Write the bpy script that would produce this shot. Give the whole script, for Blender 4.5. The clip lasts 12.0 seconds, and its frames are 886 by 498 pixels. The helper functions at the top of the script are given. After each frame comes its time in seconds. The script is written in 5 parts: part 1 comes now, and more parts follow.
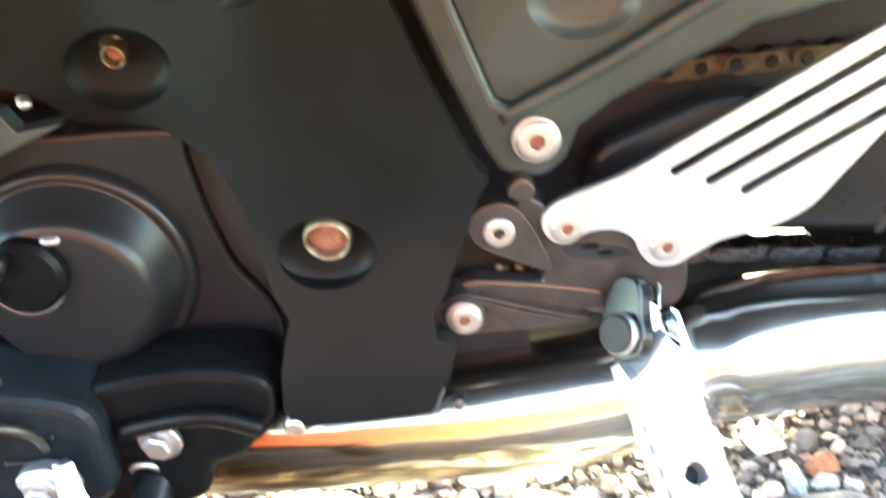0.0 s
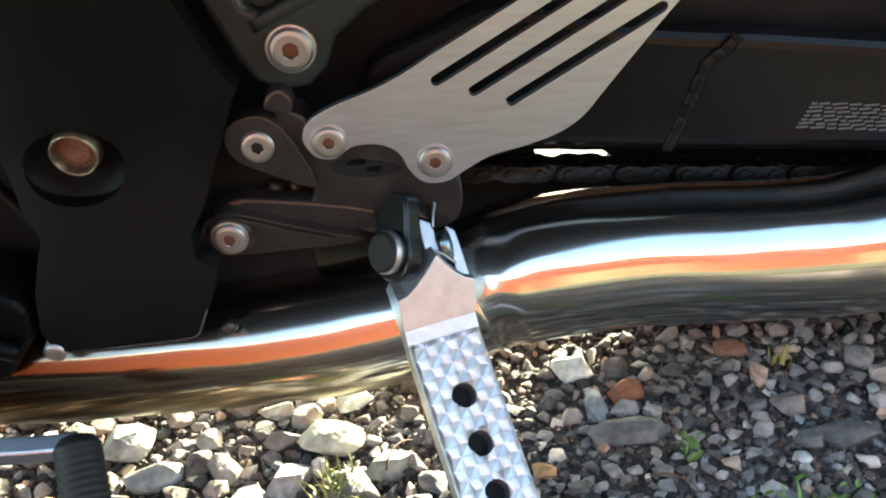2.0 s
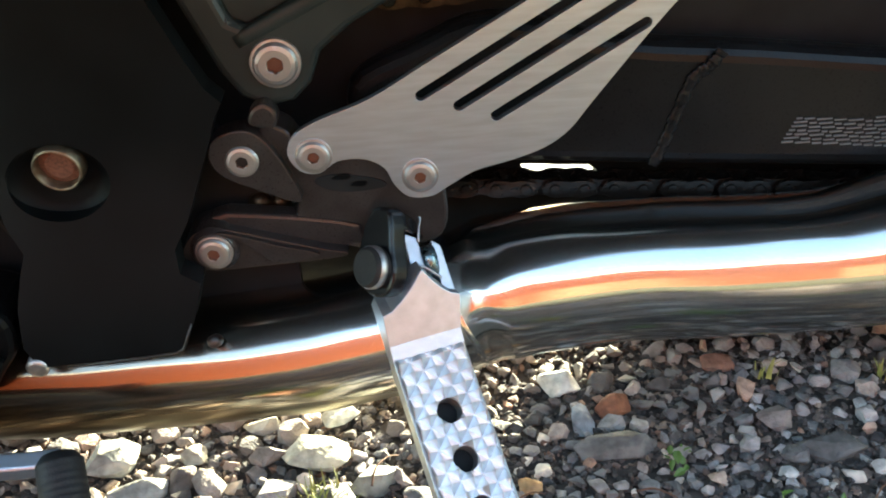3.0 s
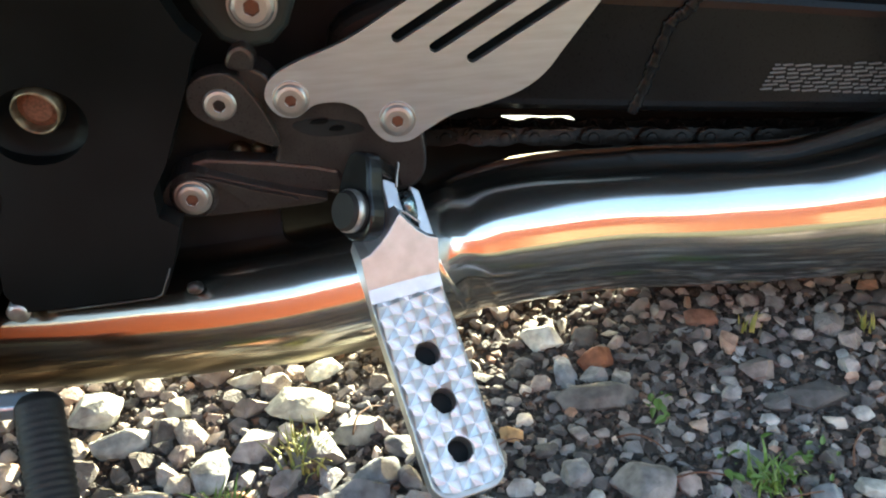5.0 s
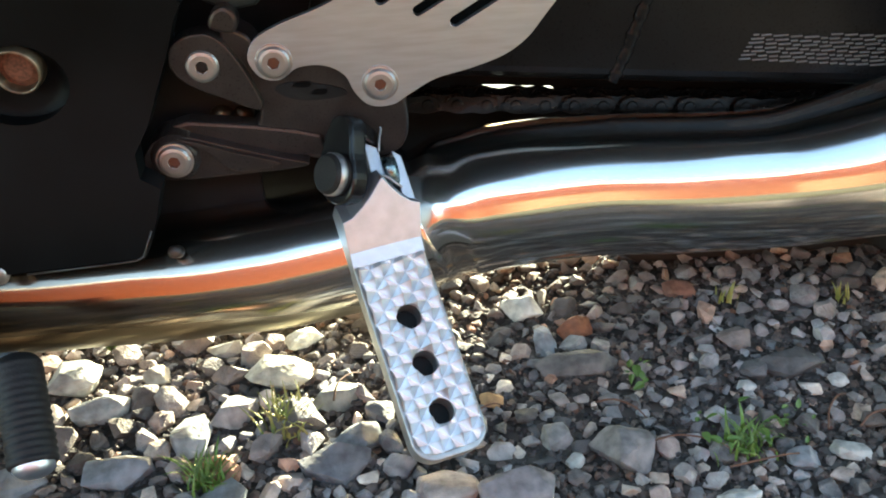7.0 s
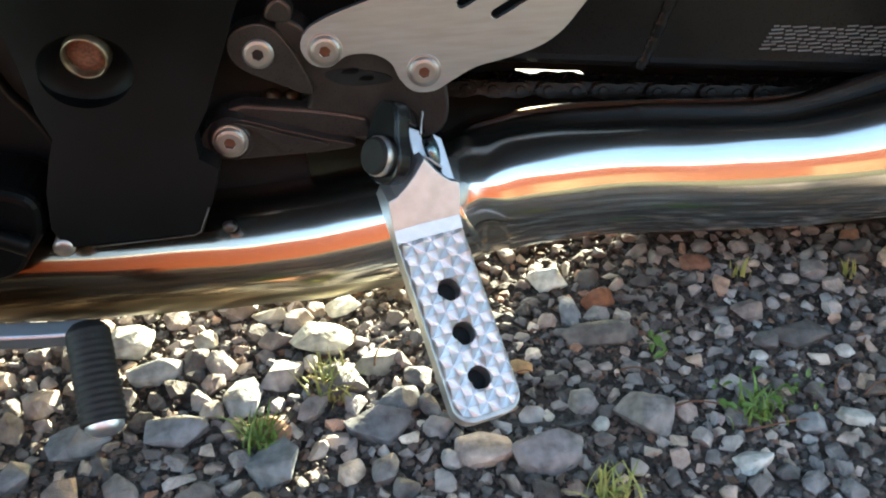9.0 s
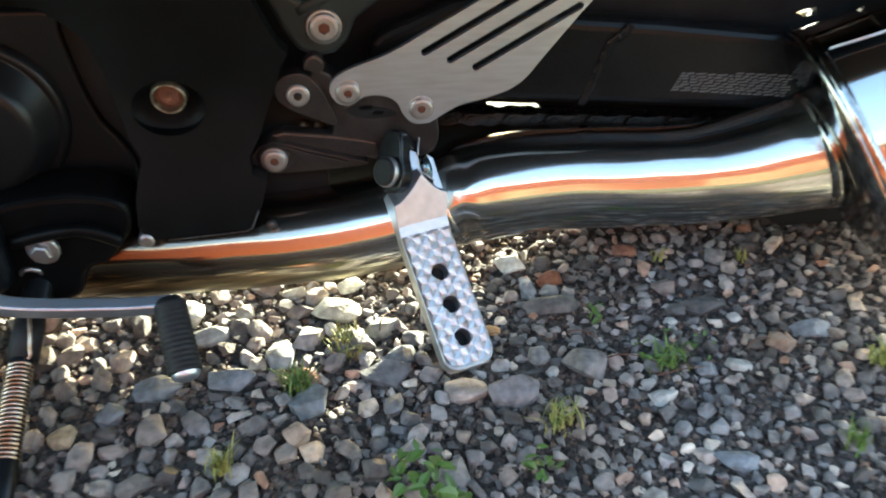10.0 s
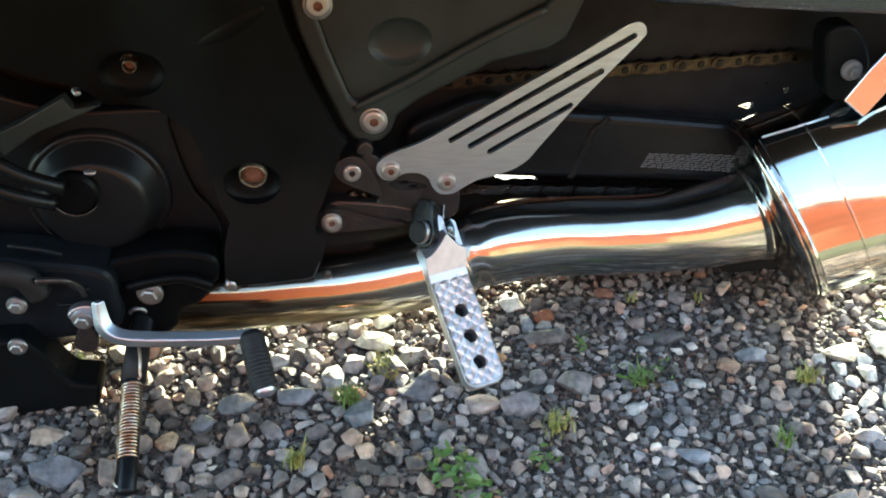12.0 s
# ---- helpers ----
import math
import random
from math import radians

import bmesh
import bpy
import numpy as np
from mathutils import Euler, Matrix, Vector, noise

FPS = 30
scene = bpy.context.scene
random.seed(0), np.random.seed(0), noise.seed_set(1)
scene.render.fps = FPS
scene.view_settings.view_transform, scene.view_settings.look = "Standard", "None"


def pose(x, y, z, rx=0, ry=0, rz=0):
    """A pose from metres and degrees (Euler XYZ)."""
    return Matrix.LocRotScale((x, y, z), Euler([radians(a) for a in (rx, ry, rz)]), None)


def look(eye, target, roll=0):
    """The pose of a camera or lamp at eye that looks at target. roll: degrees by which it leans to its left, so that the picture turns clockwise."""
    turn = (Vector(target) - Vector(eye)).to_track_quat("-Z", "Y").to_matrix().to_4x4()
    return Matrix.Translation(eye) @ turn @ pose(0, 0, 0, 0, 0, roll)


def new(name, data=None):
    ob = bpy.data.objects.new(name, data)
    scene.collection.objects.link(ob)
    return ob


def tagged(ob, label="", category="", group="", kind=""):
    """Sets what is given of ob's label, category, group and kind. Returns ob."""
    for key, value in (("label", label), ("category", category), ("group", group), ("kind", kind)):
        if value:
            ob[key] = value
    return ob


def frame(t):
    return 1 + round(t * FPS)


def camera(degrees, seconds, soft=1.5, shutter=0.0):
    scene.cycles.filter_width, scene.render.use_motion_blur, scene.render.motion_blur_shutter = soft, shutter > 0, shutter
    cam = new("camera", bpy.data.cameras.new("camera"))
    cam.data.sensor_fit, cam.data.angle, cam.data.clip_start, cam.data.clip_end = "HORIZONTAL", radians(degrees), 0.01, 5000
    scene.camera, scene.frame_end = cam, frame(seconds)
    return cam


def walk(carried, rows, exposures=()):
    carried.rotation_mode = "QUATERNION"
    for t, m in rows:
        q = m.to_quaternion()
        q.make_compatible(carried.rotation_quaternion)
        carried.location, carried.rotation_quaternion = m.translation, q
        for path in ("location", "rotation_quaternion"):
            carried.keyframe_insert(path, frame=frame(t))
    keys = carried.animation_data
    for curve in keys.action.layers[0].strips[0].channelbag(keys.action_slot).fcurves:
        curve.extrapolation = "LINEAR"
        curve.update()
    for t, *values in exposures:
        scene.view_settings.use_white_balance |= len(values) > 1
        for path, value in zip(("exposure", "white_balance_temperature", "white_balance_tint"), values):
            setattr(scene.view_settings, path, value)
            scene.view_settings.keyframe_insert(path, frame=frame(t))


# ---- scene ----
cam = camera(48.0, 12.0, soft=1.9, shutter=0.5)
PATH = [
    (0, (-0.06, -0.479, 0.458), (-0.089, 1.267, -0.518), -4.8),
    (0.5, (-0.015, -0.491, 0.431), (-0.048, 1.21, -0.62), -5.7),
    (1, (0.025, -0.489, 0.424), (-0.026, 1.197, -0.65), -5.7),
    (1.5, (0.041, -0.482, 0.417), (0.03, 1.221, -0.63), -4.9),
    (2, (0.05, -0.48, 0.418), (0.069, 1.229, -0.619), -4.2),
    (2.5, (0.06, -0.492, 0.394), (0.069, 1.276, -0.541), -4.3),
    (3, (0.054, -0.478, 0.419), (0.09, 1.242, -0.601), -3.9),
    (5, (0.066, -0.497, 0.39), (0.092, 1.23, -0.618), -4.3),
    (5.5, (0.066, -0.503, 0.381), (0.1, 1.204, -0.661), -4.1),
    (6, (0.063, -0.502, 0.382), (0.119, 1.201, -0.664), -3.6),
    (6.5, (0.064, -0.505, 0.38), (0.126, 1.205, -0.656), -3.4),
    (7, (0.061, -0.508, 0.376), (0.136, 1.213, -0.639), -3.2),
    (9, (0.037, -0.533, 0.407), (0.112, 1.142, -0.683), -2.6),
    (9.5, (0.026, -0.597, 0.453), (0.141, 1.049, -0.676), -1.7),
    (10, (-0.005, -0.687, 0.517), (0.176, 0.962, -0.601), -0.6),
    (10.5, (-0.04, -0.803, 0.597), (0.202, 0.858, -0.49), 0.3),
    (11, (-0.07, -0.85, 0.638), (0.201, 0.831, -0.411), 0.9),
    (11.5, (-0.072, -0.85, 0.637), (0.174, 0.835, -0.411), 0.4),
    (12, (-0.072, -0.851, 0.637), (0.173, 0.833, -0.414), 0.5),
]
walk(cam, [(t, look(e, g, r)) for t, e, g, r in PATH],
     [(0, 6.2, 6550, 2), (0.5, 5.25, 6550, 2), (1.0, 4.5, 6550, 2), (1.5, 3.85, 6550, 2), (2.0, 3.78, 6550, 2), (3.0, 3.76, 6550, 2), (5, 3.65, 6550, 2), (9, 3.6, 6550, 2), (10.5, 3.58, 6380, 2), (11, 3.58, 6380, 2), (12, 3.75, 6380, 2)])


# ---------------------------------------------------------------- light
SUN_EL, SUN_AZ = radians(11), radians(32)          # azimuth from +y towards +x
world = bpy.data.worlds.new("sky")
scene.world = world
world.use_nodes = True
wn = world.node_tree
sky = wn.nodes.new("ShaderNodeTexSky")
sky.sky_type = "NISHITA"
sky.sun_disc = False
sky.sun_elevation, sky.sun_rotation = SUN_EL, SUN_AZ
sky.air_density, sky.dust_density = 1.0, 1.5
wn.links.new(sky.outputs[0], wn.nodes["Background"].inputs[0])
wn.nodes["Background"].inputs[1].default_value = 0.15
sun = new("sun", bpy.data.lights.new("sun", "SUN"))
sun.data.energy, sun.data.angle, sun.data.color = 5.0, radians(0.6), (1.0, 0.955, 0.745)
sun_from = Vector((math.sin(SUN_AZ) * math.cos(SUN_EL), math.cos(SUN_AZ) * math.cos(SUN_EL), math.sin(SUN_EL)))
sun.matrix_world = look(sun_from * 30, (0, 0, 0))


# ---------------------------------------------------------------- materials
def material(name, color, rough=0.5, metal=0.0, vary=0.25, scale=60.0, bump=0.0, bump_scale=400.0, rough_vary=0.1,
             tint=None, coat=0.0, stretch=(1, 1, 1), spec=0.5):
    """A surface with stains at one scale, grain at another, and fine relief."""
    m = bpy.data.materials.new(name)
    m.use_nodes = True
    nt, b = m.node_tree, m.node_tree.nodes["Principled BSDF"]
    n, l = nt.nodes.new, nt.links.new
    co = n("ShaderNodeTexCoord")
    mp = n("ShaderNodeMapping")
    mp.inputs["Scale"].default_value = stretch
    l(co.outputs["Object"], mp.inputs[0])
    big = n("ShaderNodeTexNoise")
    big.inputs["Scale"].default_value, big.inputs["Detail"].default_value = scale, 6
    fine = n("ShaderNodeTexNoise")
    fine.inputs["Scale"].default_value, fine.inputs["Detail"].default_value = bump_scale, 4
    l(mp.outputs[0], big.inputs["Vector"])
    l(mp.outputs[0], fine.inputs["Vector"])
    ramp = n("ShaderNodeValToRGB")
    c = Vector(color)
    d = Vector(tint) if tint else c * (1 - vary)
    ramp.color_ramp.elements[0].position, ramp.color_ramp.elements[1].position = 0.32, 0.68
    ramp.color_ramp.elements[0].color, ramp.color_ramp.elements[1].color = (*d, 1), (*(c * (1 + vary * 0.4)), 1)
    l(big.outputs["Fac"], ramp.inputs[0])
    l(ramp.outputs[0], b.inputs["Base Color"])
    mr = n("ShaderNodeMapRange")
    mr.inputs["To Min"].default_value, mr.inputs["To Max"].default_value = max(0.01, rough - rough_vary), rough + rough_vary
    l(fine.outputs["Fac"], mr.inputs["Value"])
    l(mr.outputs[0], b.inputs["Roughness"])
    b.inputs["Metallic"].default_value = metal
    b.inputs["Coat Weight"].default_value = coat
    b.inputs["Specular IOR Level"].default_value = spec
    if bump:
        bp = n("ShaderNodeBump")
        bp.inputs["Strength"].default_value, bp.inputs["Distance"].default_value = bump, 0.001
        l(fine.outputs["Fac"], bp.inputs["Height"])
        l(bp.outputs[0], b.inputs["Normal"])
    return m


def stone_material(name, per_object, shade=1.0, warm=(1.09, 1.0, 0.93)):
    """Grey crushed rock, each stone with its own tone, a few of them warm or pale."""
    m = bpy.data.materials.new(name)
    m.use_nodes = True
    nt, b = m.node_tree, m.node_tree.nodes["Principled BSDF"]
    n, l = nt.nodes.new, nt.links.new
    if per_object:
        pick = n("ShaderNodeObjectInfo").outputs["Random"]
    else:
        pick = n("ShaderNodeNewGeometry").outputs["Random Per Island"]
    ramp = n("ShaderNodeValToRGB")
    ramp.color_ramp.interpolation = "LINEAR"
    tones = [(0.0, (0.060, 0.061, 0.063)), (0.30, (0.118, 0.120, 0.124)), (0.55, (0.185, 0.188, 0.194)), (0.76, (0.255, 0.254, 0.254)),
             (0.84, (0.255, 0.218, 0.198)), (0.91, (0.340, 0.320, 0.290)), (0.955, (0.52, 0.49, 0.43)), (0.972, (0.280, 0.155, 0.100)), (1.0, (0.420, 0.385, 0.335))]
    tones = [(p, tuple(q * shade * k for q, k in zip(c, warm))) for p, c in tones]
    while len(ramp.color_ramp.elements) < len(tones):
        ramp.color_ramp.elements.new(0.5)
    for e, (p, c) in zip(ramp.color_ramp.elements, tones):
        e.position, e.color = p, (*c, 1)
    l(pick, ramp.inputs[0])
    co = n("ShaderNodeNewGeometry")
    blot = n("ShaderNodeTexNoise")
    blot.inputs["Scale"].default_value, blot.inputs["Detail"].default_value = 90, 8
    grain = n("ShaderNodeTexNoise")
    grain.inputs["Scale"].default_value, grain.inputs["Detail"].default_value = 700, 5
    l(co.outputs["Position"], blot.inputs["Vector"])
    l(co.outputs["Position"], grain.inputs["Vector"])
    mr = n("ShaderNodeMapRange")
    mr.inputs["From Min"].default_value, mr.inputs["From Max"].default_value = 0.3, 0.7
    mr.inputs["To Min"].default_value, mr.inputs["To Max"].default_value = 0.52, 1.45
    l(blot.outputs["Fac"], mr.inputs["Value"])
    patch = n("ShaderNodeTexNoise")
    patch.inputs["Scale"].default_value, patch.inputs["Detail"].default_value = 5.5, 3
    l(co.outputs["Position"], patch.inputs["Vector"])
    dirt = n("ShaderNodeValToRGB")
    dirt.color_ramp.elements[0].position, dirt.color_ramp.elements[1].position = 0.40, 0.62
    dirt.color_ramp.elements[0].color, dirt.color_ramp.elements[1].color = (0.86, 0.72, 0.60, 1), (1.13, 1.13, 1.17, 1)
    l(patch.outputs["Fac"], dirt.inputs[0])
    soiled = n("ShaderNodeVectorMath")
    soiled.operation = "MULTIPLY"
    l(ramp.outputs[0], soiled.inputs[0])
    l(dirt.outputs[0], soiled.inputs[1])
    mul = n("ShaderNodeVectorMath")
    mul.operation = "SCALE"
    l(soiled.outputs[0], mul.inputs[0])
    l(mr.outputs[0], mul.inputs["Scale"])
    l(mul.outputs[0], b.inputs["Base Color"])
    b.inputs["Roughness"].default_value = 0.78
    bp = n("ShaderNodeBump")
    bp.inputs["Strength"].default_value, bp.inputs["Distance"].default_value = 0.8, 0.0016
    add = n("ShaderNodeMath")
    l(blot.outputs["Fac"], add.inputs[0])
    l(grain.outputs["Fac"], add.inputs[1])
    l(add.outputs[0], bp.inputs["Height"])
    l(bp.outputs[0], b.inputs["Normal"])
    return m


M_PLASTIC = material("black_plastic", (0.0038, 0.0048, 0.0053), 0.46, vary=0.3, scale=25, bump=0.12, bump_scale=1500, spec=0.07)
M_PAINT = material("black_frame_paint", (0.0068, 0.0078, 0.0090), 0.30, vary=0.35, scale=30, bump=0.05, bump_scale=900, spec=0.17)
M_PANEL = material("satin_black_panel", (0.0195, 0.0270, 0.0268), 0.42, vary=0.3, scale=25, bump=0.08, bump_scale=1500, spec=0.28)
M_TAIL = material("glossy_blue_black_paint", (0.018, 0.028, 0.042), 0.24, vary=0.3, scale=12, spec=0.6)
M_DRUM = material("semi_gloss_black_paint", (0.0070, 0.0078, 0.0090), 0.34, vary=0.2, scale=40, spec=0.22, rough_vary=0.03)
M_GLOSS = material("glossy_black_enamel", (0.006, 0.006, 0.007), 0.25, vary=0.2, scale=60, rough_vary=0.05, spec=0.25)
M_ENGINE = material("black_engine_paint", (0.0030, 0.0035, 0.0040), 0.36, vary=0.35, scale=60, bump=0.12, bump_scale=700, spec=0.07)
M_CASE = material("blue_black_casting", (0.0060, 0.0084, 0.0112), 0.38, vary=0.4, scale=50, bump=0.2, bump_scale=500, spec=0.14)
M_BRACKET = material("grey_cast_bracket", (0.032, 0.0275, 0.0265), 0.30, metal=0.3, vary=0.35, scale=70, bump=0.05, bump_scale=1100)
M_ALU = material("brushed_aluminium", (0.57, 0.64, 0.735), 0.40, metal=1.0, vary=0.12, scale=40, bump=0.1, bump_scale=260, stretch=(1, 1, 9))
M_PEG = material("machined_aluminium", (0.82, 0.83, 0.85), 0.38, metal=0.95, vary=0.12, scale=120, bump=0.08, bump_scale=1200)
M_CHROME = material("polished_steel", (0.60, 0.59, 0.57), 0.14, metal=1.0, vary=0.12, scale=30, bump=0.012, bump_scale=90, rough_vary=0.03, stretch=(0.2, 1, 1))
M_CAN = material("mirror_steel", (0.55, 0.55, 0.54), 0.11, metal=1.0, vary=0.08, scale=20, bump=0.02, bump_scale=60, rough_vary=0.02)
tangent = M_CHROME.node_tree.nodes.new("ShaderNodeTangent")          # polished lengthwise
tangent.direction_type, tangent.axis = "RADIAL", "X"
polished = M_CHROME.node_tree.nodes["Principled BSDF"]
M_CHROME.node_tree.links.new(tangent.outputs[0], polished.inputs["Tangent"])
turned = M_CAN.node_tree.nodes.new("ShaderNodeTangent")
turned.direction_type, turned.axis = "RADIAL", "X"
can_steel = M_CAN.node_tree.nodes["Principled BSDF"]
M_CAN.node_tree.links.new(turned.outputs[0], can_steel.inputs["Tangent"])
can_steel.inputs["Anisotropic"].default_value, can_steel.inputs["Anisotropic Rotation"].default_value = 0.85, 0.25
polished.inputs["Anisotropic"].default_value, polished.inputs["Anisotropic Rotation"].default_value = 0.9, 0.25
haze = M_CHROME.node_tree.nodes.new("ShaderNodeBsdfAnisotropic")          # fine scratches blur part of the reflection
haze.inputs["Roughness"].default_value = 0.34
film = M_CHROME.node_tree.nodes.new("ShaderNodeMixShader")
film.inputs[0].default_value = 0.13
M_CHROME.node_tree.links.new(polished.inputs["Base Color"].links[0].from_socket, haze.inputs["Color"])
M_CHROME.node_tree.links.new(polished.outputs[0], film.inputs[1])
M_CHROME.node_tree.links.new(haze.outputs[0], film.inputs[2])
M_CHROME.node_tree.links.new(film.outputs[0], M_CHROME.node_tree.nodes["Material Output"].inputs[0])
# the header is browned by heat towards the engine
M_HEADER = M_CHROME.copy()
M_HEADER.name = "heat_browned_steel"
hn, hl = M_HEADER.node_tree.nodes.new, M_HEADER.node_tree.links.new
place, along, heat, burnt = hn("ShaderNodeTexCoord"), hn("ShaderNodeSeparateXYZ"), hn("ShaderNodeValToRGB"), hn("ShaderNodeVectorMath")
reach = hn("ShaderNodeMapRange")
reach.inputs["From Min"].default_value, reach.inputs["From Max"].default_value = -0.19, 0.02
heat.color_ramp.elements[0].color, heat.color_ramp.elements[1].color = (0.15, 0.115, 0.085, 1), (0.98, 0.98, 0.98, 1)
heat.color_ramp.elements.new(0.55).color = (0.60, 0.52, 0.43, 1)
burnt.operation = "MULTIPLY"
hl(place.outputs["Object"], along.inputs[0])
hl(along.outputs["X"], reach.inputs["Value"])
hl(reach.outputs[0], heat.inputs[0])
steel = M_HEADER.node_tree.nodes["Principled BSDF"].inputs["Base Color"]
hl(steel.links[0].from_socket, burnt.inputs[0])
hl(heat.outputs[0], burnt.inputs[1])
# dim reflection of the underside is put into the colour by height
underside_dim, dimmed, dim_height = hn("ShaderNodeValToRGB"), hn("ShaderNodeVectorMath"), hn("ShaderNodeMapRange")
dim_height.inputs["From Min"].default_value, dim_height.inputs["From Max"].default_value = 0.050, 0.068
underside_dim.color_ramp.elements[0].color, underside_dim.color_ramp.elements[1].color = (0.48, 0.46, 0.36, 1), (1, 1, 1, 1)
dimmed.operation = "MULTIPLY"
hl(along.outputs["Z"], dim_height.inputs["Value"])
hl(dim_height.outputs[0], underside_dim.inputs[0])
hl(burnt.outputs[0], dimmed.inputs[0])
hl(underside_dim.outputs[0], dimmed.inputs[1])
hl(dimmed.outputs[0], steel)
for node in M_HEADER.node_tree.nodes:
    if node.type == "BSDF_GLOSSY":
        hl(dimmed.outputs[0], node.inputs["Color"])
# rougher towards its underside
rough_height, dulled = hn("ShaderNodeMapRange"), hn("ShaderNodeMath")
rough_height.inputs["From Min"].default_value, rough_height.inputs["From Max"].default_value = 0.064, 0.050
rough_height.inputs["To Min"].default_value, rough_height.inputs["To Max"].default_value = 0.10, 0.42
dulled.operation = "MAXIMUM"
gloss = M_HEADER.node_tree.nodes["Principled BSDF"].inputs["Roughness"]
hl(along.outputs["Z"], rough_height.inputs["Value"])
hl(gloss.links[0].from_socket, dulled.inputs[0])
hl(rough_height.outputs[0], dulled.inputs[1])
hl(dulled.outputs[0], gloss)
for node in M_HEADER.node_tree.nodes:
    if node.type == "MIX_SHADER":
        node.inputs[0].default_value = 0.16
M_BOLT = material("zinc_bolt", (0.42, 0.42, 0.425), 0.46, metal=1.0, vary=0.25, scale=300, bump=0.1, bump_scale=1500)
M_RUST = material("rusted_socket", (0.17, 0.075, 0.048), 0.6, metal=0.3, vary=0.5, scale=600, bump=0.2)
M_BRASS = material("brass_bush", (0.25, 0.205, 0.145), 0.48, metal=1.0, vary=0.4, scale=200, bump=0.15)
M_RUBBER = material("black_rubber", (0.010, 0.010, 0.011), 0.62, vary=0.3, scale=120, bump=0.2, bump_scale=900, spec=0.3)
M_SPRING = material("weathered_spring_steel", (0.46, 0.40, 0.34), 0.35, metal=1.0, tint=(0.30, 0.17, 0.09), scale=110, bump=0.1)
M_LINK = material("brassy_chain_links", (0.085, 0.064, 0.038), 0.38, metal=0.9, tint=(0.022, 0.018, 0.014), scale=120, bump=0.2)
M_CHAIN = material("oiled_chain", (0.026, 0.023, 0.021), 0.25, metal=0.9, tint=(0.020, 0.017, 0.014), scale=160, bump=0.15)
M_DARK = material("dark_inner_metal", (0.0120, 0.0135, 0.0150), 0.5, vary=0.3, scale=50, bump=0.1, spec=0.15)
M_PRINT = material("pale_print", (0.13, 0.135, 0.14), 0.6, vary=0.2, scale=300)

M_STONE = stone_material("crushed_rock", False, 1.12)
M_STONE_ONE = stone_material("crushed_rock_single", True, 1.12)
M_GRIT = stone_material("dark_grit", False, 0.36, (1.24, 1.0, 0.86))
M_NECK = material("brushed_peg_root", (0.50, 0.525, 0.56), 0.42, metal=0.95, vary=0.12, scale=120, bump=0.06, bump_scale=900)
M_PLATED = material("dark_blue_plating", (0.20, 0.27, 0.29), 0.28, metal=1.0, vary=0.3, scale=200)
M_PEGSIDE = material("cast_aluminium", (0.40, 0.40, 0.40), 0.42, metal=0.8, vary=0.2, scale=90, bump=0.12, bump_scale=700)


# ---------------------------------------------------------------- building helpers
def link(name, me, mat, parent, label="", smooth=False, m=None):
    ob = new(name, me)
    if mat and not me.materials:
        me.materials.append(mat)
    if smooth:
        me.polygons.foreach_set("use_smooth", [True] * len(me.polygons))
    ob.parent = parent
    if m is not None:
        ob.matrix_basis = m
    if label:
        ob["label"] = label
    return ob


def part(name, bm, mat, parent, label="", smooth=False, m=None, bevel=0.0, segs=2):
    me = bpy.data.meshes.new(name)
    bmesh.ops.recalc_face_normals(bm, faces=bm.faces)
    bm.to_mesh(me)
    bm.free()
    ob = link(name, me, mat, parent, label, smooth, m)
    if smooth == "auto":
        me.set_sharp_from_angle(angle=radians(30))
    if bevel:
        md = ob.modifiers.new("bevel", "BEVEL")
        md.width, md.segments, md.limit_method, md.angle_limit = bevel, segs, "ANGLE", radians(40)
        md.harden_normals = False
    return ob


def rounded(points, steps=6, closed=True):
    """A smooth line through the points (Catmull-Rom)."""
    p = [Vector(q) for q in points]
    n, out = len(p), []
    for i in range(n if closed else n - 1):
        if closed:
            a, b, c, d = p[i - 1], p[i], p[(i + 1) % n], p[(i + 2) % n]
        else:
            a, b, c, d = p[max(i - 1, 0)], p[i], p[i + 1], p[min(i + 2, n - 1)]
        for k in range(steps):
            t = k / steps
            out.append(0.5 * (2 * b + (c - a) * t + (2 * a - 5 * b + 4 * c - d) * t * t + (3 * b - a - 3 * c + d) * t ** 3))
    if not closed:
        out.append(p[-1])
    return out


def circle(cx, cz, r, n=28, rz=None):
    return [(cx + r * math.cos(2 * math.pi * i / n), cz + (rz or r) * math.sin(2 * math.pi * i / n)) for i in range(n)]


def slot(a, b, w, n=8):
    """The outline of a round-ended slot from a to b."""
    a, b = Vector(a), Vector(b)
    ang = math.atan2(b.y - a.y, b.x - a.x)
    out = []
    for c, s in ((b, -0.5), (a, 0.5)):
        for i in range(n + 1):
            t = ang + math.pi * (s + i / n)
            out.append((c.x + w / 2 * math.cos(t), c.y + w / 2 * math.sin(t)))
    return out


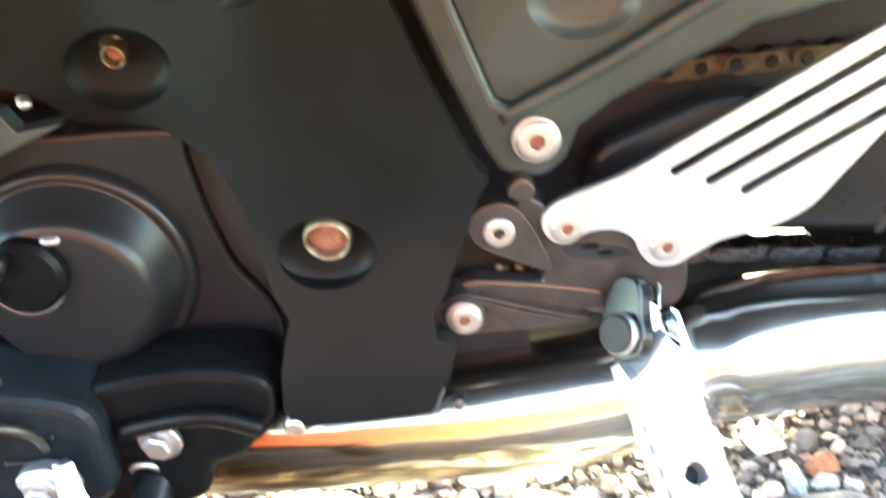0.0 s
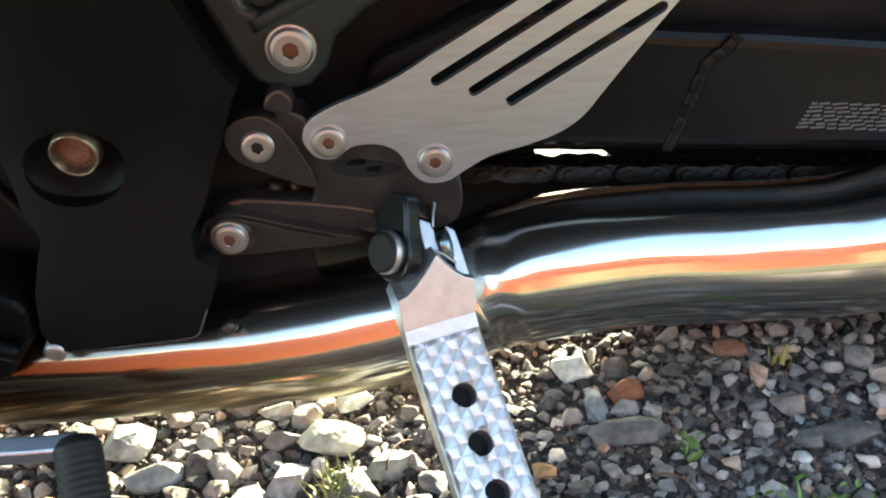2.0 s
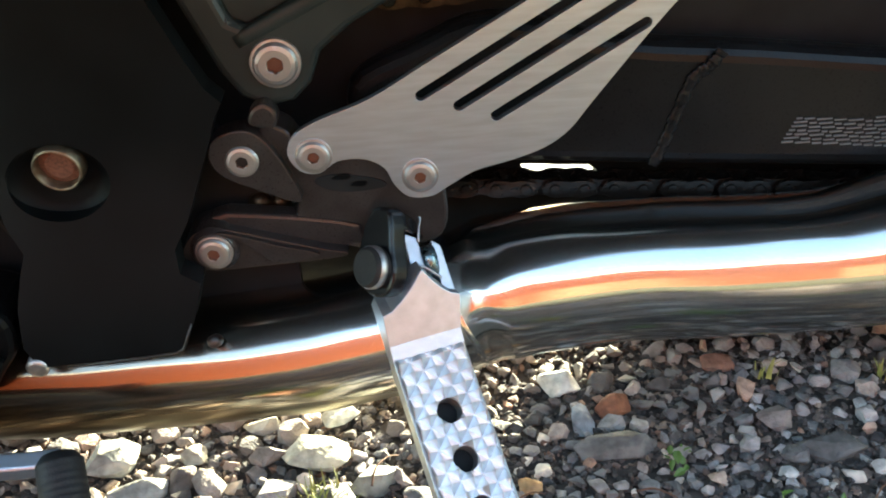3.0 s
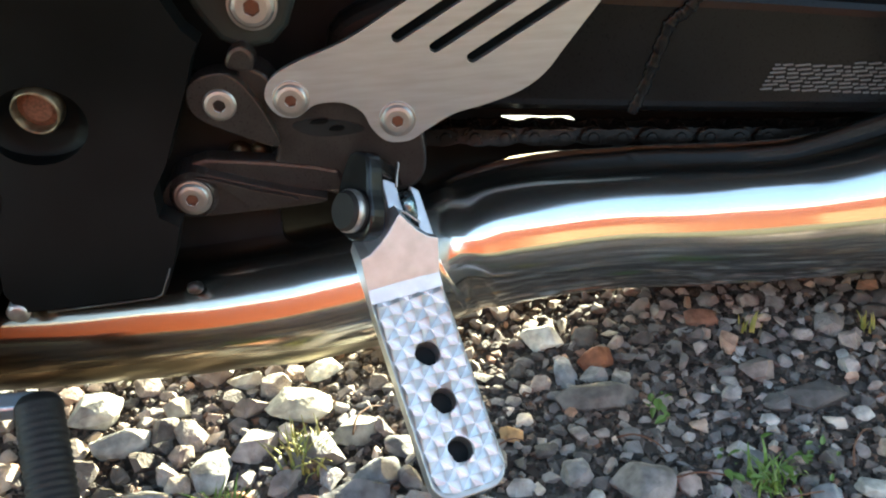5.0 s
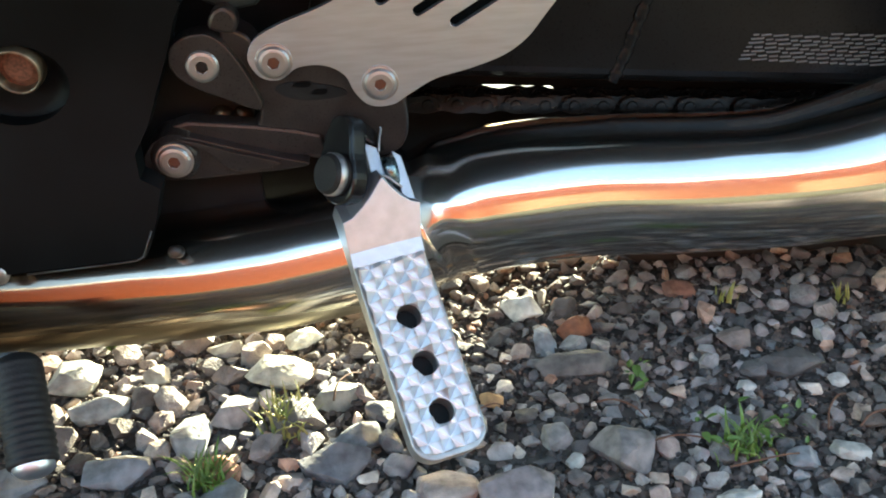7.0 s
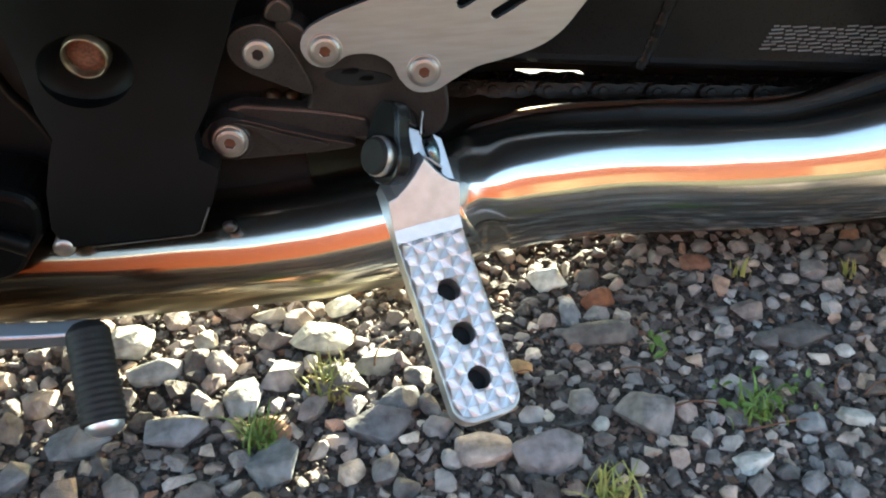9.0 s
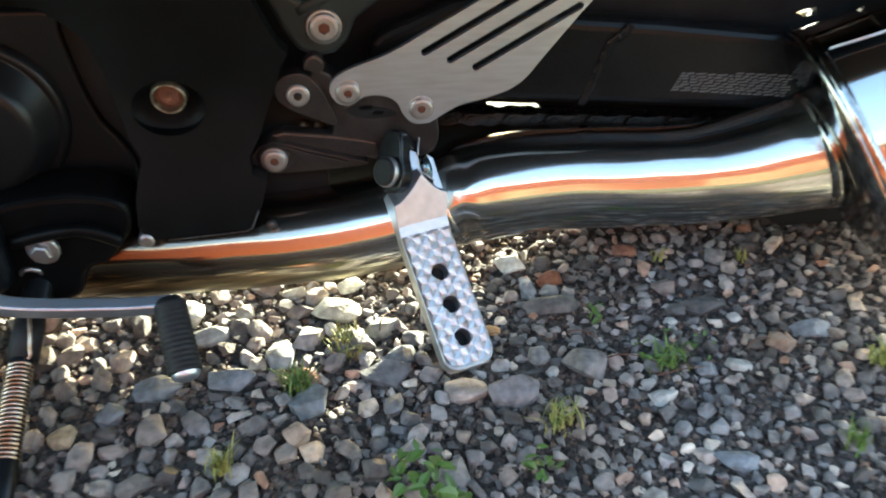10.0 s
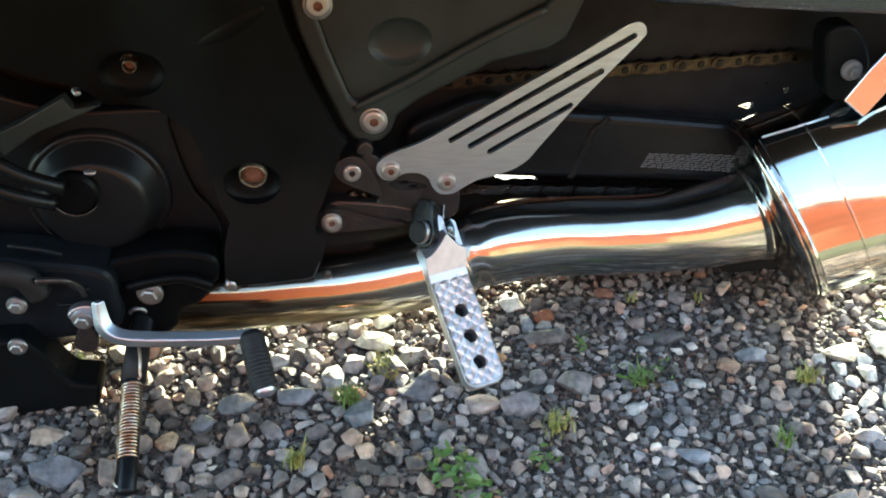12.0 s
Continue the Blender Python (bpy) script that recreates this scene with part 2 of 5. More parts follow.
def plate_bm(outline, y0, y1, holes=(), shear=0.0):
    """A flat plate in the x-z plane from y0 (front) to y1, with holes through it. shear: how far y grows per metre of height."""
    bm = bmesh.new()
    edges = []
    for loop in (outline, *holes):
        vs = [bm.verts.new((q[0], y0, q[1])) for q in loop]
        edges += [bm.edges.new((vs[i], vs[(i + 1) % len(vs)])) for i in range(len(vs))]
    bmesh.ops.triangle_fill(bm, use_beauty=True, use_dissolve=False, edges=edges)
    bmesh.ops.dissolve_limit(bm, angle_limit=0.01, verts=bm.verts, edges=bm.edges)
    res = bmesh.ops.extrude_face_region(bm, geom=bm.faces[:])
    for v in res["geom"]:
        if isinstance(v, bmesh.types.BMVert):
            v.co.y += y1 - y0
    if shear:
        for v in bm.verts:
            v.co.y += v.co.z * shear
    return bm


def tube_bm(points, radii, segs=24, cap=True, bm=None, squash=(1, 1)):
    """A swept round (or oval) bar through the points."""
    bm = bm or bmesh.new()
    p = [Vector(q) for q in points]
    if not hasattr(radii, "__len__"):
        radii = [radii] * len(p)
    rings, up = [], None
    for i, c in enumerate(p):
        d = (p[min(i + 1, len(p) - 1)] - p[max(i - 1, 0)]).normalized()
        if up is None:
            up = d.cross(Vector((0, 1, 0)) if abs(d.y) < 0.9 else Vector((1, 0, 0))).normalized()
        up = (up - d * up.dot(d)).normalized()
        side = d.cross(up)
        rings.append([bm.verts.new(c + radii[i] * (up * math.cos(a) * squash[0] + side * math.sin(a) * squash[1]))
                      for a in (2 * math.pi * k / segs for k in range(segs))])
    for a, b in zip(rings, rings[1:]):
        for k in range(segs):
            bm.faces.new((a[k], a[(k + 1) % segs], b[(k + 1) % segs], b[k]))
    if cap:
        bm.faces.new(rings[0])
        bm.faces.new(rings[-1])
    return bm


def lathe_bm(profile, segs=32, bm=None, squash=1.0):
    """A body turned about the -y axis: (radius, height towards the viewer) pairs."""
    bm = bm or bmesh.new()
    rings = []
    for r, h in profile:
        if r < 1e-6:
            rings.append([bm.verts.new((0, -h, 0))])
        else:
            rings.append([bm.verts.new((r * math.cos(2 * math.pi * k / segs), -h, squash * r * math.sin(2 * math.pi * k / segs))) for k in range(segs)])
    for a, b in zip(rings, rings[1:]):
        for k in range(segs):
            q, w = (k + 1) % segs, []
            for v in (a[k % len(a)], a[q % len(a)], b[q % len(b)], b[k % len(b)]):
                if v not in w:
                    w.append(v)
            if len(w) > 2:
                bm.faces.new(w)
    return bm


def box_bm(lo, hi, bm=None):
    bm = bm or bmesh.new()
    m = Matrix.Translation((Vector(lo) + Vector(hi)) / 2) @ Matrix.Diagonal((*(Vector(hi) - Vector(lo)), 1))
    bmesh.ops.create_cube(bm, size=1, matrix=m)
    return bm


BOLT_MESH = {}


def bolt(parent, x, y, z, r, tilt=(0, 0), flange=True, name="bolt", label=""):
    """A flanged socket-head bolt that faces the viewer, with a rusty six-sided socket."""
    key = flange
    if key not in BOLT_MESH:
        prof = [(0.30, 0.05), (0.31, 0.315), (0.34, 0.335), (0.62, 0.33), (0.78, 0.28), (0.86, 0.18), (0.88, 0.10), (0.98, 0.08), (1.0, 0.05), (1.0, -0.1)] if flange else \
               [(0.40, 0.3), (0.44, 0.62), (0.90, 0.60), (1.0, 0.5), (1.0, -0.1)]
        me = bpy.data.meshes.new("bolt")
        bm = lathe_bm(prof, 30)
        lathe_bm([(0, 0.12), (0.42, 0.10)], 6, bm)
        for v in bm.verts:
            r0 = math.hypot(v.co.x, v.co.z)
            if 0.2 < r0 < 0.325:          # the socket is six-sided
                a = math.atan2(v.co.z, v.co.x) % (math.pi / 3) - math.pi / 6
                v.co.x, v.co.z = v.co.x * 0.98 / math.cos(a), v.co.z * 0.98 / math.cos(a)
        for f in bm.faces:
            if max(math.hypot(v.co.x, v.co.z) for v in f.verts) < 0.43 and min(math.hypot(v.co.x, v.co.z) for v in f.verts) < 0.33 and f.calc_center_median().y > -0.30:
                f.material_index = 1
        bmesh.ops.recalc_face_normals(bm, faces=bm.faces)
        bm.to_mesh(me)
        bm.free()
        me.materials.append(M_BOLT)
        me.materials.append(M_RUST)
        BOLT_MESH[key] = me
    m = pose(x, y, z, tilt[0], 0, tilt[1]) @ Matrix.Diagonal((r, r, r, 1))
    return link(name, BOLT_MESH[key], None, parent, label, m=m @ pose(0, 0, 0, 0, random.uniform(0, 60), 0))


HEX = {}


def hex_bolt(parent, x, y, z, r, tilt=(0, 0)):
    """A hexagon-head bolt with its round flange."""
    if not HEX:
        bm = lathe_bm([(0, 0.62), (0.55, 0.62), (0.66, 0.52), (0.66, 0.12)], 6)
        lathe_bm([(0.6, 0.2), (0.95, 0.14), (1.0, 0.05), (1.0, -0.2)], 26, bm)
        bmesh.ops.recalc_face_normals(bm, faces=bm.faces)
        HEX[0] = bpy.data.meshes.new("bolt")
        bm.to_mesh(HEX[0])
        bm.free()
        HEX[0].materials.append(M_BOLT)
    return link("bolt", HEX[0], None, parent, m=pose(x, y, z, tilt[0], 0, tilt[1]) @ pose(0, 0, 0, 0, 12, 0) @ Matrix.Diagonal((r, r, r, 1)))


SIGHT = Vector((-0.072, -0.851, 0.637))


def deeper(k):
    """Sets a part further back along the lines that run from a point before the machine."""
    return Matrix.Translation(SIGHT) @ Matrix.Diagonal((k, k, k, 1)) @ Matrix.Translation(-SIGHT)


def ramp01(v):
    v = max(0.0, min(1.0, v))
    return v * v * (3 - 2 * v)


def bowed(bm, step=0.012):
    """Curves a flat plate as the side of the frame is: out at the foot, in towards the engine."""
    xs, zs = [v.co.x for v in bm.verts], [v.co.z for v in bm.verts]
    for axis, lo, hi in ((0, min(xs), max(xs)), (2, min(zs), max(zs))):
        for i in range(1, int((min(hi, 0.42) - lo) / step) + 1):
            at, way = Vector((0, 0, 0)), Vector((0, 0, 0))
            at[axis], way[axis] = lo + i * step, 1
            bmesh.ops.bisect_plane(bm, geom=bm.verts[:] + bm.edges[:] + bm.faces[:], plane_co=at, plane_no=way)
    for v in bm.verts:
        v.co = bow(v.co)
    return bm


def bow(co):
    dy = 0.040 * ramp01((-0.135 - co.x) / 0.11) * ramp01((co.z - 0.13) / 0.15) - 0.026 * ramp01((0.225 - co.z) / 0.140)
    return SIGHT + (co - SIGHT) * ((co.y + dy - SIGHT.y) / (co.y - SIGHT.y))


# ---------------------------------------------------------------- ground
def sheet(name, x0, x1, y0, y1, z, mat, label, category):
    bm = bmesh.new()
    bm.faces.new([bm.verts.new(q) for q in ((x0, y0, z), (x1, y0, z), (x1, y1, z), (x0, y1, z))])
    ob = part(name, bm, mat, None)
    return tagged(ob, label, category, kind="structure")


def far_gravel_material():
    m = bpy.data.materials.new("gravel_bed")
    m.use_nodes = True
    nt, b = m.node_tree, m.node_tree.nodes["Principled BSDF"]
    n, l = nt.nodes.new, nt.links.new
    co = n("ShaderNodeNewGeometry")
    vo = n("ShaderNodeTexVoronoi")
    vo.inputs["Scale"].default_value = 75
    l(co.outputs["Position"], vo.inputs["Vector"])
    ramp = n("ShaderNodeValToRGB")
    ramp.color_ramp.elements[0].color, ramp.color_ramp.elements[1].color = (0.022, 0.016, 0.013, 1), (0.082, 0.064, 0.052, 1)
    sep = n("ShaderNodeSeparateColor")
    l(vo.outputs["Color"], sep.inputs[0])
    l(sep.outputs[0], ramp.inputs[0])
    l(ramp.outputs[0], b.inputs["Base Color"])
    b.inputs["Roughness"].default_value = 0.9
    bp = n("ShaderNodeBump")
    bp.invert = True
    bp.inputs["Strength"].default_value, bp.inputs["Distance"].default_value = 0.8, 0.01
    l(vo.outputs["Distance"], bp.inputs["Height"])
    l(bp.outputs[0], b.inputs["Normal"])
    return m


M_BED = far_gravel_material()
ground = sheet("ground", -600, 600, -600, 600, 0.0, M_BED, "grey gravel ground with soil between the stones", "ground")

# ---------------------------------------------------------------- motorcycle
bike = tagged(new("motorcycle"), "black motorcycle with polished exhaust, parked on its side stand", "motorcycle")

# exhaust: two pipes and the silencer
def dented(bm, amount, scale, seed):
    """Pushes a tube slightly in and out, as bent thin-walled pipe is."""
    for v in bm.verts:
        q = v.co * scale + Vector((seed, 0, 0))
        v.co += Vector((0, v.co.y - 0.01, v.co.z - 0.09)).normalized() * amount * (noise.noise(q) + 0.16 * noise.noise(Vector((q.x * 1.2, q.y * 4, q.z * 4))))
    return bm


PIPE_R = [(0.076, 0.0925), (0.080, 0.0942), (0.086, 0.0965), (0.094, 0.0990), (0.104, 0.1010), (0.118, 0.1030), (0.150, 0.1050), (0.19, 0.1045), (0.235, 0.1020), (0.285, 0.1012), (0.325, 0.1055), (0.365, 0.1122), (0.40, 0.119), (0.44, 0.128)]
pts = rounded(PIPE_R, 8, False)
# the link pipe starts with a hammered flare over the end of the header
pipe_r = [0.0403 + 0.0028 * (0.5 - 0.5 * math.cos(math.pi * min(1, max(0, (q[0] - 0.0765) / 0.022)))) - 0.0016 * min(1, max(0, (q[0] - 0.095) / 0.10)) + 0.0085 * max(0, (q[0] - 0.28) / 0.12) for q in pts]
pipe_bm = dented(tube_bm([(x, 0.0115, z) for x, z in pts], pipe_r, 72), 0.0010, 20, 3.0)
for v in pipe_bm.verts:
    near_joint = math.exp(-((v.co.x - 0.088) / 0.012) ** 2)
    v.co += Vector((0, v.co.y - 0.0115, v.co.z - 0.097)).normalized() * 0.0016 * near_joint * noise.noise(v.co * 40 + Vector((2.0, 0, 0)))
pipe = part("exhaust_pipe", pipe_bm, M_CHROME, bike, "mirror-polished steel link pipe", True)
PIPE_L = [(-0.32, 0.078), (-0.26, 0.070), (-0.20, 0.0665), (-0.145, 0.0655), (-0.09, 0.0655), (-0.03, 0.0680), (0.0, 0.0715), (0.03, 0.0770), (0.055, 0.0845), (0.076, 0.0925), (0.082, 0.0950)]
pts = rounded(PIPE_L, 10, False)
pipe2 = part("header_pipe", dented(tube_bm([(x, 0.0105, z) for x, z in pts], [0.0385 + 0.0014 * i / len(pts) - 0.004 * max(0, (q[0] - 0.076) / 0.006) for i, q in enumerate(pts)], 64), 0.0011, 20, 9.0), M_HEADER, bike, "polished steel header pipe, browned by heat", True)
AX, AZ = Vector((0.955, 0.0, 0.295)).normalized(), Vector((-0.295, 0.0, 0.955)).normalized()
MC = Vector((0.4005, 0.000, 0.1262))
LEAN = 0.16          # the front face leans forward
ROLL = radians(31)
AZ, AY = AZ * math.cos(ROLL) + Vector((0, 1, 0)) * math.sin(ROLL), Vector((0, 1, 0)) * math.cos(ROLL) - AZ * math.sin(ROLL)
muffler = tagged(new("silencer"), "", "")
muffler.parent = bike
muffler["label"] = "large oval polished steel silencer"


def oval(c, a, b, n=72, p=2.5):
    out = []
    for k in range(n):
        t = 2 * math.pi * k / n
        ct, st = math.cos(t), math.sin(t)
        out.append(c + AZ * a * abs(ct) ** (2 / p) * (1 if ct > 0 else -1) + AY * b * abs(st) ** (2 / p) * (1 if st > 0 else -1))
    return out


def oval_tube(stations, cap0=False):
    bm = bmesh.new()
    rings = [[bm.verts.new(q - AX * LEAN * ((q - MC - AX * s).z)) for q in oval(MC + AX * s, a * 0.955, b)] for s, a, b in stations]
    for a, b in zip(rings, rings[1:]):
        for k in range(len(a)):
            bm.faces.new((a[k], a[(k + 1) % len(a)], b[(k + 1) % len(a)], b[k]))
    if cap0:
        bm.faces.new(rings[0])
    bm.faces.new(rings[-1])
    return bm


part("can", oval_tube([(0.0, 0.107, 0.084), (0.03, 0.107, 0.084), (0.42, 0.109, 0.086)]), M_CAN, muffler, "", True)
M_CAP = material("mottled_mirror_steel", (0.40, 0.39, 0.37), 0.11, metal=1.0, vary=0.5, scale=90, bump=0.25, bump_scale=110, tint=(0.16, 0.155, 0.15))
CAP = [(-0.0125, 0.040, 0.036), (-0.0122, 0.070, 0.054), (-0.0112, 0.090, 0.071), (-0.0090, 0.1000, 0.0790), (-0.0055, 0.1050, 0.0826), (-0.002, 0.1070, 0.0842)]
part("front_cap", oval_tube(CAP), M_CAP, muffler, "polished front cap of the silencer, darker in patches", True)
part("collar", tube_bm([MC + AX * -0.022 + Vector((0, 0.010, -0.004)), MC + AX * -0.010 + Vector((0, 0.010, -0.004))], [0.0500, 0.0525], 48), M_CAP, muffler, "narrow sleeve round the link pipe", True)
part("seam", oval_tube([(0.050, 0.107, 0.084), (0.0505, 0.1080, 0.0850), (0.0525, 0.1080, 0.0850), (0.053, 0.107, 0.084)]), M_CHROME, muffler, "thin welded seam")
part("rim", oval_tube([(-0.0025, 0.1070, 0.0840), (-0.001, 0.1082, 0.0852), (0.003, 0.1085, 0.0855), (0.006, 0.107, 0.084)]), M_CAP, muffler, "rolled front edge", True)

# footpeg, in a frame of its own: x across, y out along it, z up from its tread
U = Vector((0.013, -0.038, -0.035)).normalized()
N0 = Vector((0.20, -0.66, 0.74))
N = (N0 - U * N0.dot(U)).normalized()
W = U.cross(N)
PEG = Matrix((( W.x, U.x, N.x, 0.060), (W.y, U.y, N.y, -0.069), (W.z, U.z, N.z, 0.077), (0, 0, 0, 1)))
peg = new("footpeg")
peg.parent = bike
peg.matrix_basis = PEG
peg["label"] = "folding aluminium footpeg with knurled tread and three drilled holes"
HOLES = (0.0, 0.0265, 0.053)
PW, PR = 0.0205, 0.0068
KNURL = 0.0122


def peg_outline(w, y0, y1, r):
    pts = [(-w, y0), (w, y0)]
    pts += [(w - r + r * math.cos(a), y1 - r + r * math.sin(a)) for a in (math.pi / 2 * i / 8 for i in range(9))]
    pts += [(-w + r + r * math.cos(a), y1 - r + r * math.sin(a)) for a in (math.pi / 2 * (1 + i / 8) for i in range(9))]
    return pts


def xz_to_xy(bm):
    """Lays a plate of the x-z plane into x-y, its front face up."""
    for v in bm.verts:
        v.co = Vector((v.co.x, v.co.z, -v.co.y))
    return bm


def tipped(bm):
    """Lifts the fork towards its ends, as the hinge turns it."""
    for v in bm.verts:
        v.co.z += 0.20 * min(0.045, max(0.0, -0.052 - v.co.y))
    return bm


FORK = [(-0.0025, -0.062), (-0.0035, -0.0985), (-0.0108, -0.0935), (-0.0112, -0.0735), (-0.0168, -0.0665), (-0.0180, -0.0905), (-0.0225, -0.0865), (-0.0238, -0.058), (-0.0195, -0.046), (0.010, -0.046)]
part("body", xz_to_xy(plate_bm(peg_outline(PW, -0.034, 0.0765, 0.012), 0.0, 0.013, [circle(0, h, PR, 24) for h in HOLES])), M_PEGSIDE, peg, "", bevel=0.0014, segs=3)
part("fork", tipped(xz_to_xy(plate_bm(FORK, -0.0050, 0.0110))), M_NECK, peg, "forked root that holds the spring", bevel=0.0008)
# added plate closes the holes, so they look as dark as shade
part("backing", xz_to_xy(plate_bm(peg_outline(PW - 0.004, -0.02, 0.068, 0.009), 0.0136, 0.020)), M_RUBBER, peg, "black plate added under the tread to keep the holes dark")


def tread_bm():
    """Square pyramids between grooves that cross slantwise, trimmed to the peg's outline and drilled."""
    bm, half = bmesh.new(), KNURL / 2
    w, y0, y1 = PW - 0.0015, -0.0330, 0.0735
    for row in range(-6, 14):
        for col in range(-4, 5):
            x, y = (col + 0.5 * (row % 2)) * KNURL, row * half
            top = 0.0050 + 0.0004 * noise.noise((x * 300, y * 300, 0))
            apex = bm.verts.new((x + 0.0006 * noise.noise((x * 200, y * 200, 4)), y, top))
            ring = [bm.verts.new((x + dx, y + dy, 0.0003)) for dx, dy in ((half, 0), (0, half), (-half, 0), (0, -half))]
            for k in range(4):
                bm.faces.new((ring[k], ring[(k + 1) % 4], apex))
    r, n = 0.0105, 8
    cuts = [((w, 0), (1, 0)), ((-w, 0), (-1, 0)), ((0, y0), (0, -1)), ((0, y1), (0, 1))]
    for side in (1, -1):
        for k in range(1, n):
            a = math.pi / 2 * k / n
            d = (side * math.cos(a), math.sin(a))
            cuts.append(((side * (w - r) + r * d[0], y1 - r + r * d[1]), d))
    for at, way in cuts:
        bmesh.ops.bisect_plane(bm, geom=bm.verts[:] + bm.edges[:] + bm.faces[:], plane_co=(*at, 0), plane_no=(*way, 0), clear_outer=True)
    for h in HOLES:
        for k in range(14):
            a = 2 * math.pi * k / 14
            near = [f for f in bm.faces if (f.calc_center_median() - Vector((0, h, 0))).length < PR + 0.012]
            geom = list({v for f in near for v in f.verts}) + list({e for f in near for e in f.edges}) + near
            bmesh.ops.bisect_plane(bm, geom=geom, plane_co=(PR * math.cos(a), h + PR * math.sin(a), 0), plane_no=(math.cos(a), math.sin(a), 0))
        gone = [f for f in bm.faces if math.hypot(f.calc_center_median().x, f.calc_center_median().y - h) < PR * 0.985]
        bmesh.ops.delete(bm, geom=gone, context="FACES")
    return bm


part("barrel", tipped(tube_bm([(-0.0108, -0.0800, 0.0005), (-0.0178, -0.0800, 0.0005)], 0.0088, 28)), M_PLATED, peg, "dark plated spring barrel", True)
part("wire", tipped(tube_bm(rounded([(-0.0030, -0.0745, 0.0072), (-0.0085, -0.0765, 0.0085), (-0.0145, -0.0715, 0.0072), (-0.0175, -0.0690, 0.0058)], 4, False), 0.0008, 8)), M_BOLT, peg, "thin spring wire", True)
part("wire", tipped(tube_bm(rounded([(-0.0105, -0.0905, 0.006), (-0.0130, -0.0980, 0.006), (-0.0155, -0.1035, 0.006), (-0.0142, -0.1090, 0.007)], 5, False), 0.0008, 8)), M_BOLT, peg, "thin spring wire", True)
def neck_bm():
    """The thick root of the peg: a flat strip by the tread, a rising face, and a ridge from which it is cut away round the hinge."""
    bm, rows = bmesh.new(), []
    ridge = [(0.0205, -0.0560), (0.0150, -0.0572), (0.0081, -0.0612), (0.0020, -0.0658), (-0.0030, -0.0706), (-0.0055, -0.0728), (-0.0090, -0.0680), (-0.0135, -0.0628), (-0.0185, -0.0590), (-0.0238, -0.0570)]
    foot = [(0.0200, -0.0700), (0.0150, -0.0705), (0.0090, -0.0730), (0.0040, -0.0760), (-0.0020, -0.0790), (-0.0050, -0.0795), (-0.0095, -0.0722), (-0.0145, -0.0665), (-0.0190, -0.0622), (-0.0240, -0.0605)]
    n = len(ridge)
    ends = [PW - 2 * PW * i / (n - 1) for i in range(n)]

    def rise(y):
        return 0.0028 + 0.55 * max(0.0, -0.0405 - y)

    def row(points, z):
        return [bm.verts.new((x, y, z if isinstance(z, float) else z(y))) for x, y in points]

    rows.append(row([(x, -0.0330) for x in ends], -0.010))
    rows.append(row([(x, -0.0330) for x in ends], 0.0006))
    rows.append(row([(x, -0.0398) for x in ends], 0.0027))
    for t in (0.02, 0.1, 0.3, 0.6, 0.97, 1.0):
        rows.append(row([(e + (r[0] - e) * t, -0.0405 + (r[1] + 0.0405) * t) for e, r in zip(ends, ridge)], rise))
    lip = [min(0.0, -0.0015 - 0.0050 * ramp01((x + 0.006) / 0.020)) for x, _ in foot]
    rows.append([bm.verts.new((x, y, rise(r[1]) + d - 0.002)) for (x, y), r, d in zip(foot, ridge, lip)])
    rows.append(row(foot, -0.010))
    for p, q in zip(rows, rows[1:]):
        for i in range(n - 1):
            bm.faces.new((p[i], p[i + 1], q[i + 1], q[i]))
    for i in (0, n - 1):
        bm.faces.new([r[i] for r in rows])
    return bm


part("neck", neck_bm(), M_NECK, peg, "smooth thick root of the peg", bevel=0.0004, segs=2)
part("tread", tread_bm(), M_PEG, peg, "tread cut into rows of small pyramids")

# peg hinge: the pin points out and forward, between two black ears
PIN = Vector((0.0265, -0.026, 0.143))
pa = Vector((-0.72, -0.56, 0.41)).normalized()
pu = (Vector((0.10, 0.62, 0.78)) - pa * Vector((0.10, 0.62, 0.78)).dot(pa)).normalized()
ps = pa.cross(pu)
HINGE = Matrix(((ps.x, -pa.x, pu.x, PIN.x), (ps.y, -pa.y, pu.y, PIN.y), (ps.z, -pa.z, pu.z, PIN.z), (0, 0, 0, 1)))
mount = new("peg_hinge")
mount.parent = bike
mount.matrix_basis = HINGE
mount["label"] = "black steel hinge that holds the footpeg"
FRONT_EAR = [(0.0010, 0.0322), (0.0085, 0.0250), (0.0150, 0.0120), (0.0172, 0.0020), (0.0130, -0.0105), (0.0030, -0.0160), (-0.0080, -0.0140), (-0.0130, -0.0040), (-0.0120, 0.0100), (-0.0125, 0.0220), (-0.0100, 0.0300)]
part("ear", plate_bm(rounded(FRONT_EAR, 4), 0.002, 0.0130), M_GLOSS, mount, "glossy black front ear", bevel=0.002, segs=3)
part("ear", plate_bm(rounded([(0.0160, 0.0200), (0.0100, 0.0110), (0.0055, 0.0000), (0.0070, -0.0090), (0.0140, -0.0110), (0.0220, -0.0060), (0.0240, 0.0100)], 4), 0.066, 0.072), M_GLOSS, mount, "glossy black rear ear", bevel=0.002, segs=3)
bm = bmesh.new()
front = [(-0.0118, 0.0130, 0.0190), (-0.0100, 0.0130, 0.0295), (0.0000, 0.0130, 0.0318), (0.0040, 0.0130, 0.0230)]
back = [(0.0100, 0.0680, 0.0080), (0.0110, 0.0680, 0.0180), (0.0190, 0.0680, 0.0215), (0.0220, 0.0680, 0.0120)]
p, q = [bm.verts.new(v) for v in front], [bm.verts.new(v) for v in back]
for i in range(4):
    bm.faces.new((p[i], p[(i + 1) % 4], q[(i + 1) % 4], q[i]))
bm.faces.new(p)
bm.faces.new(q)
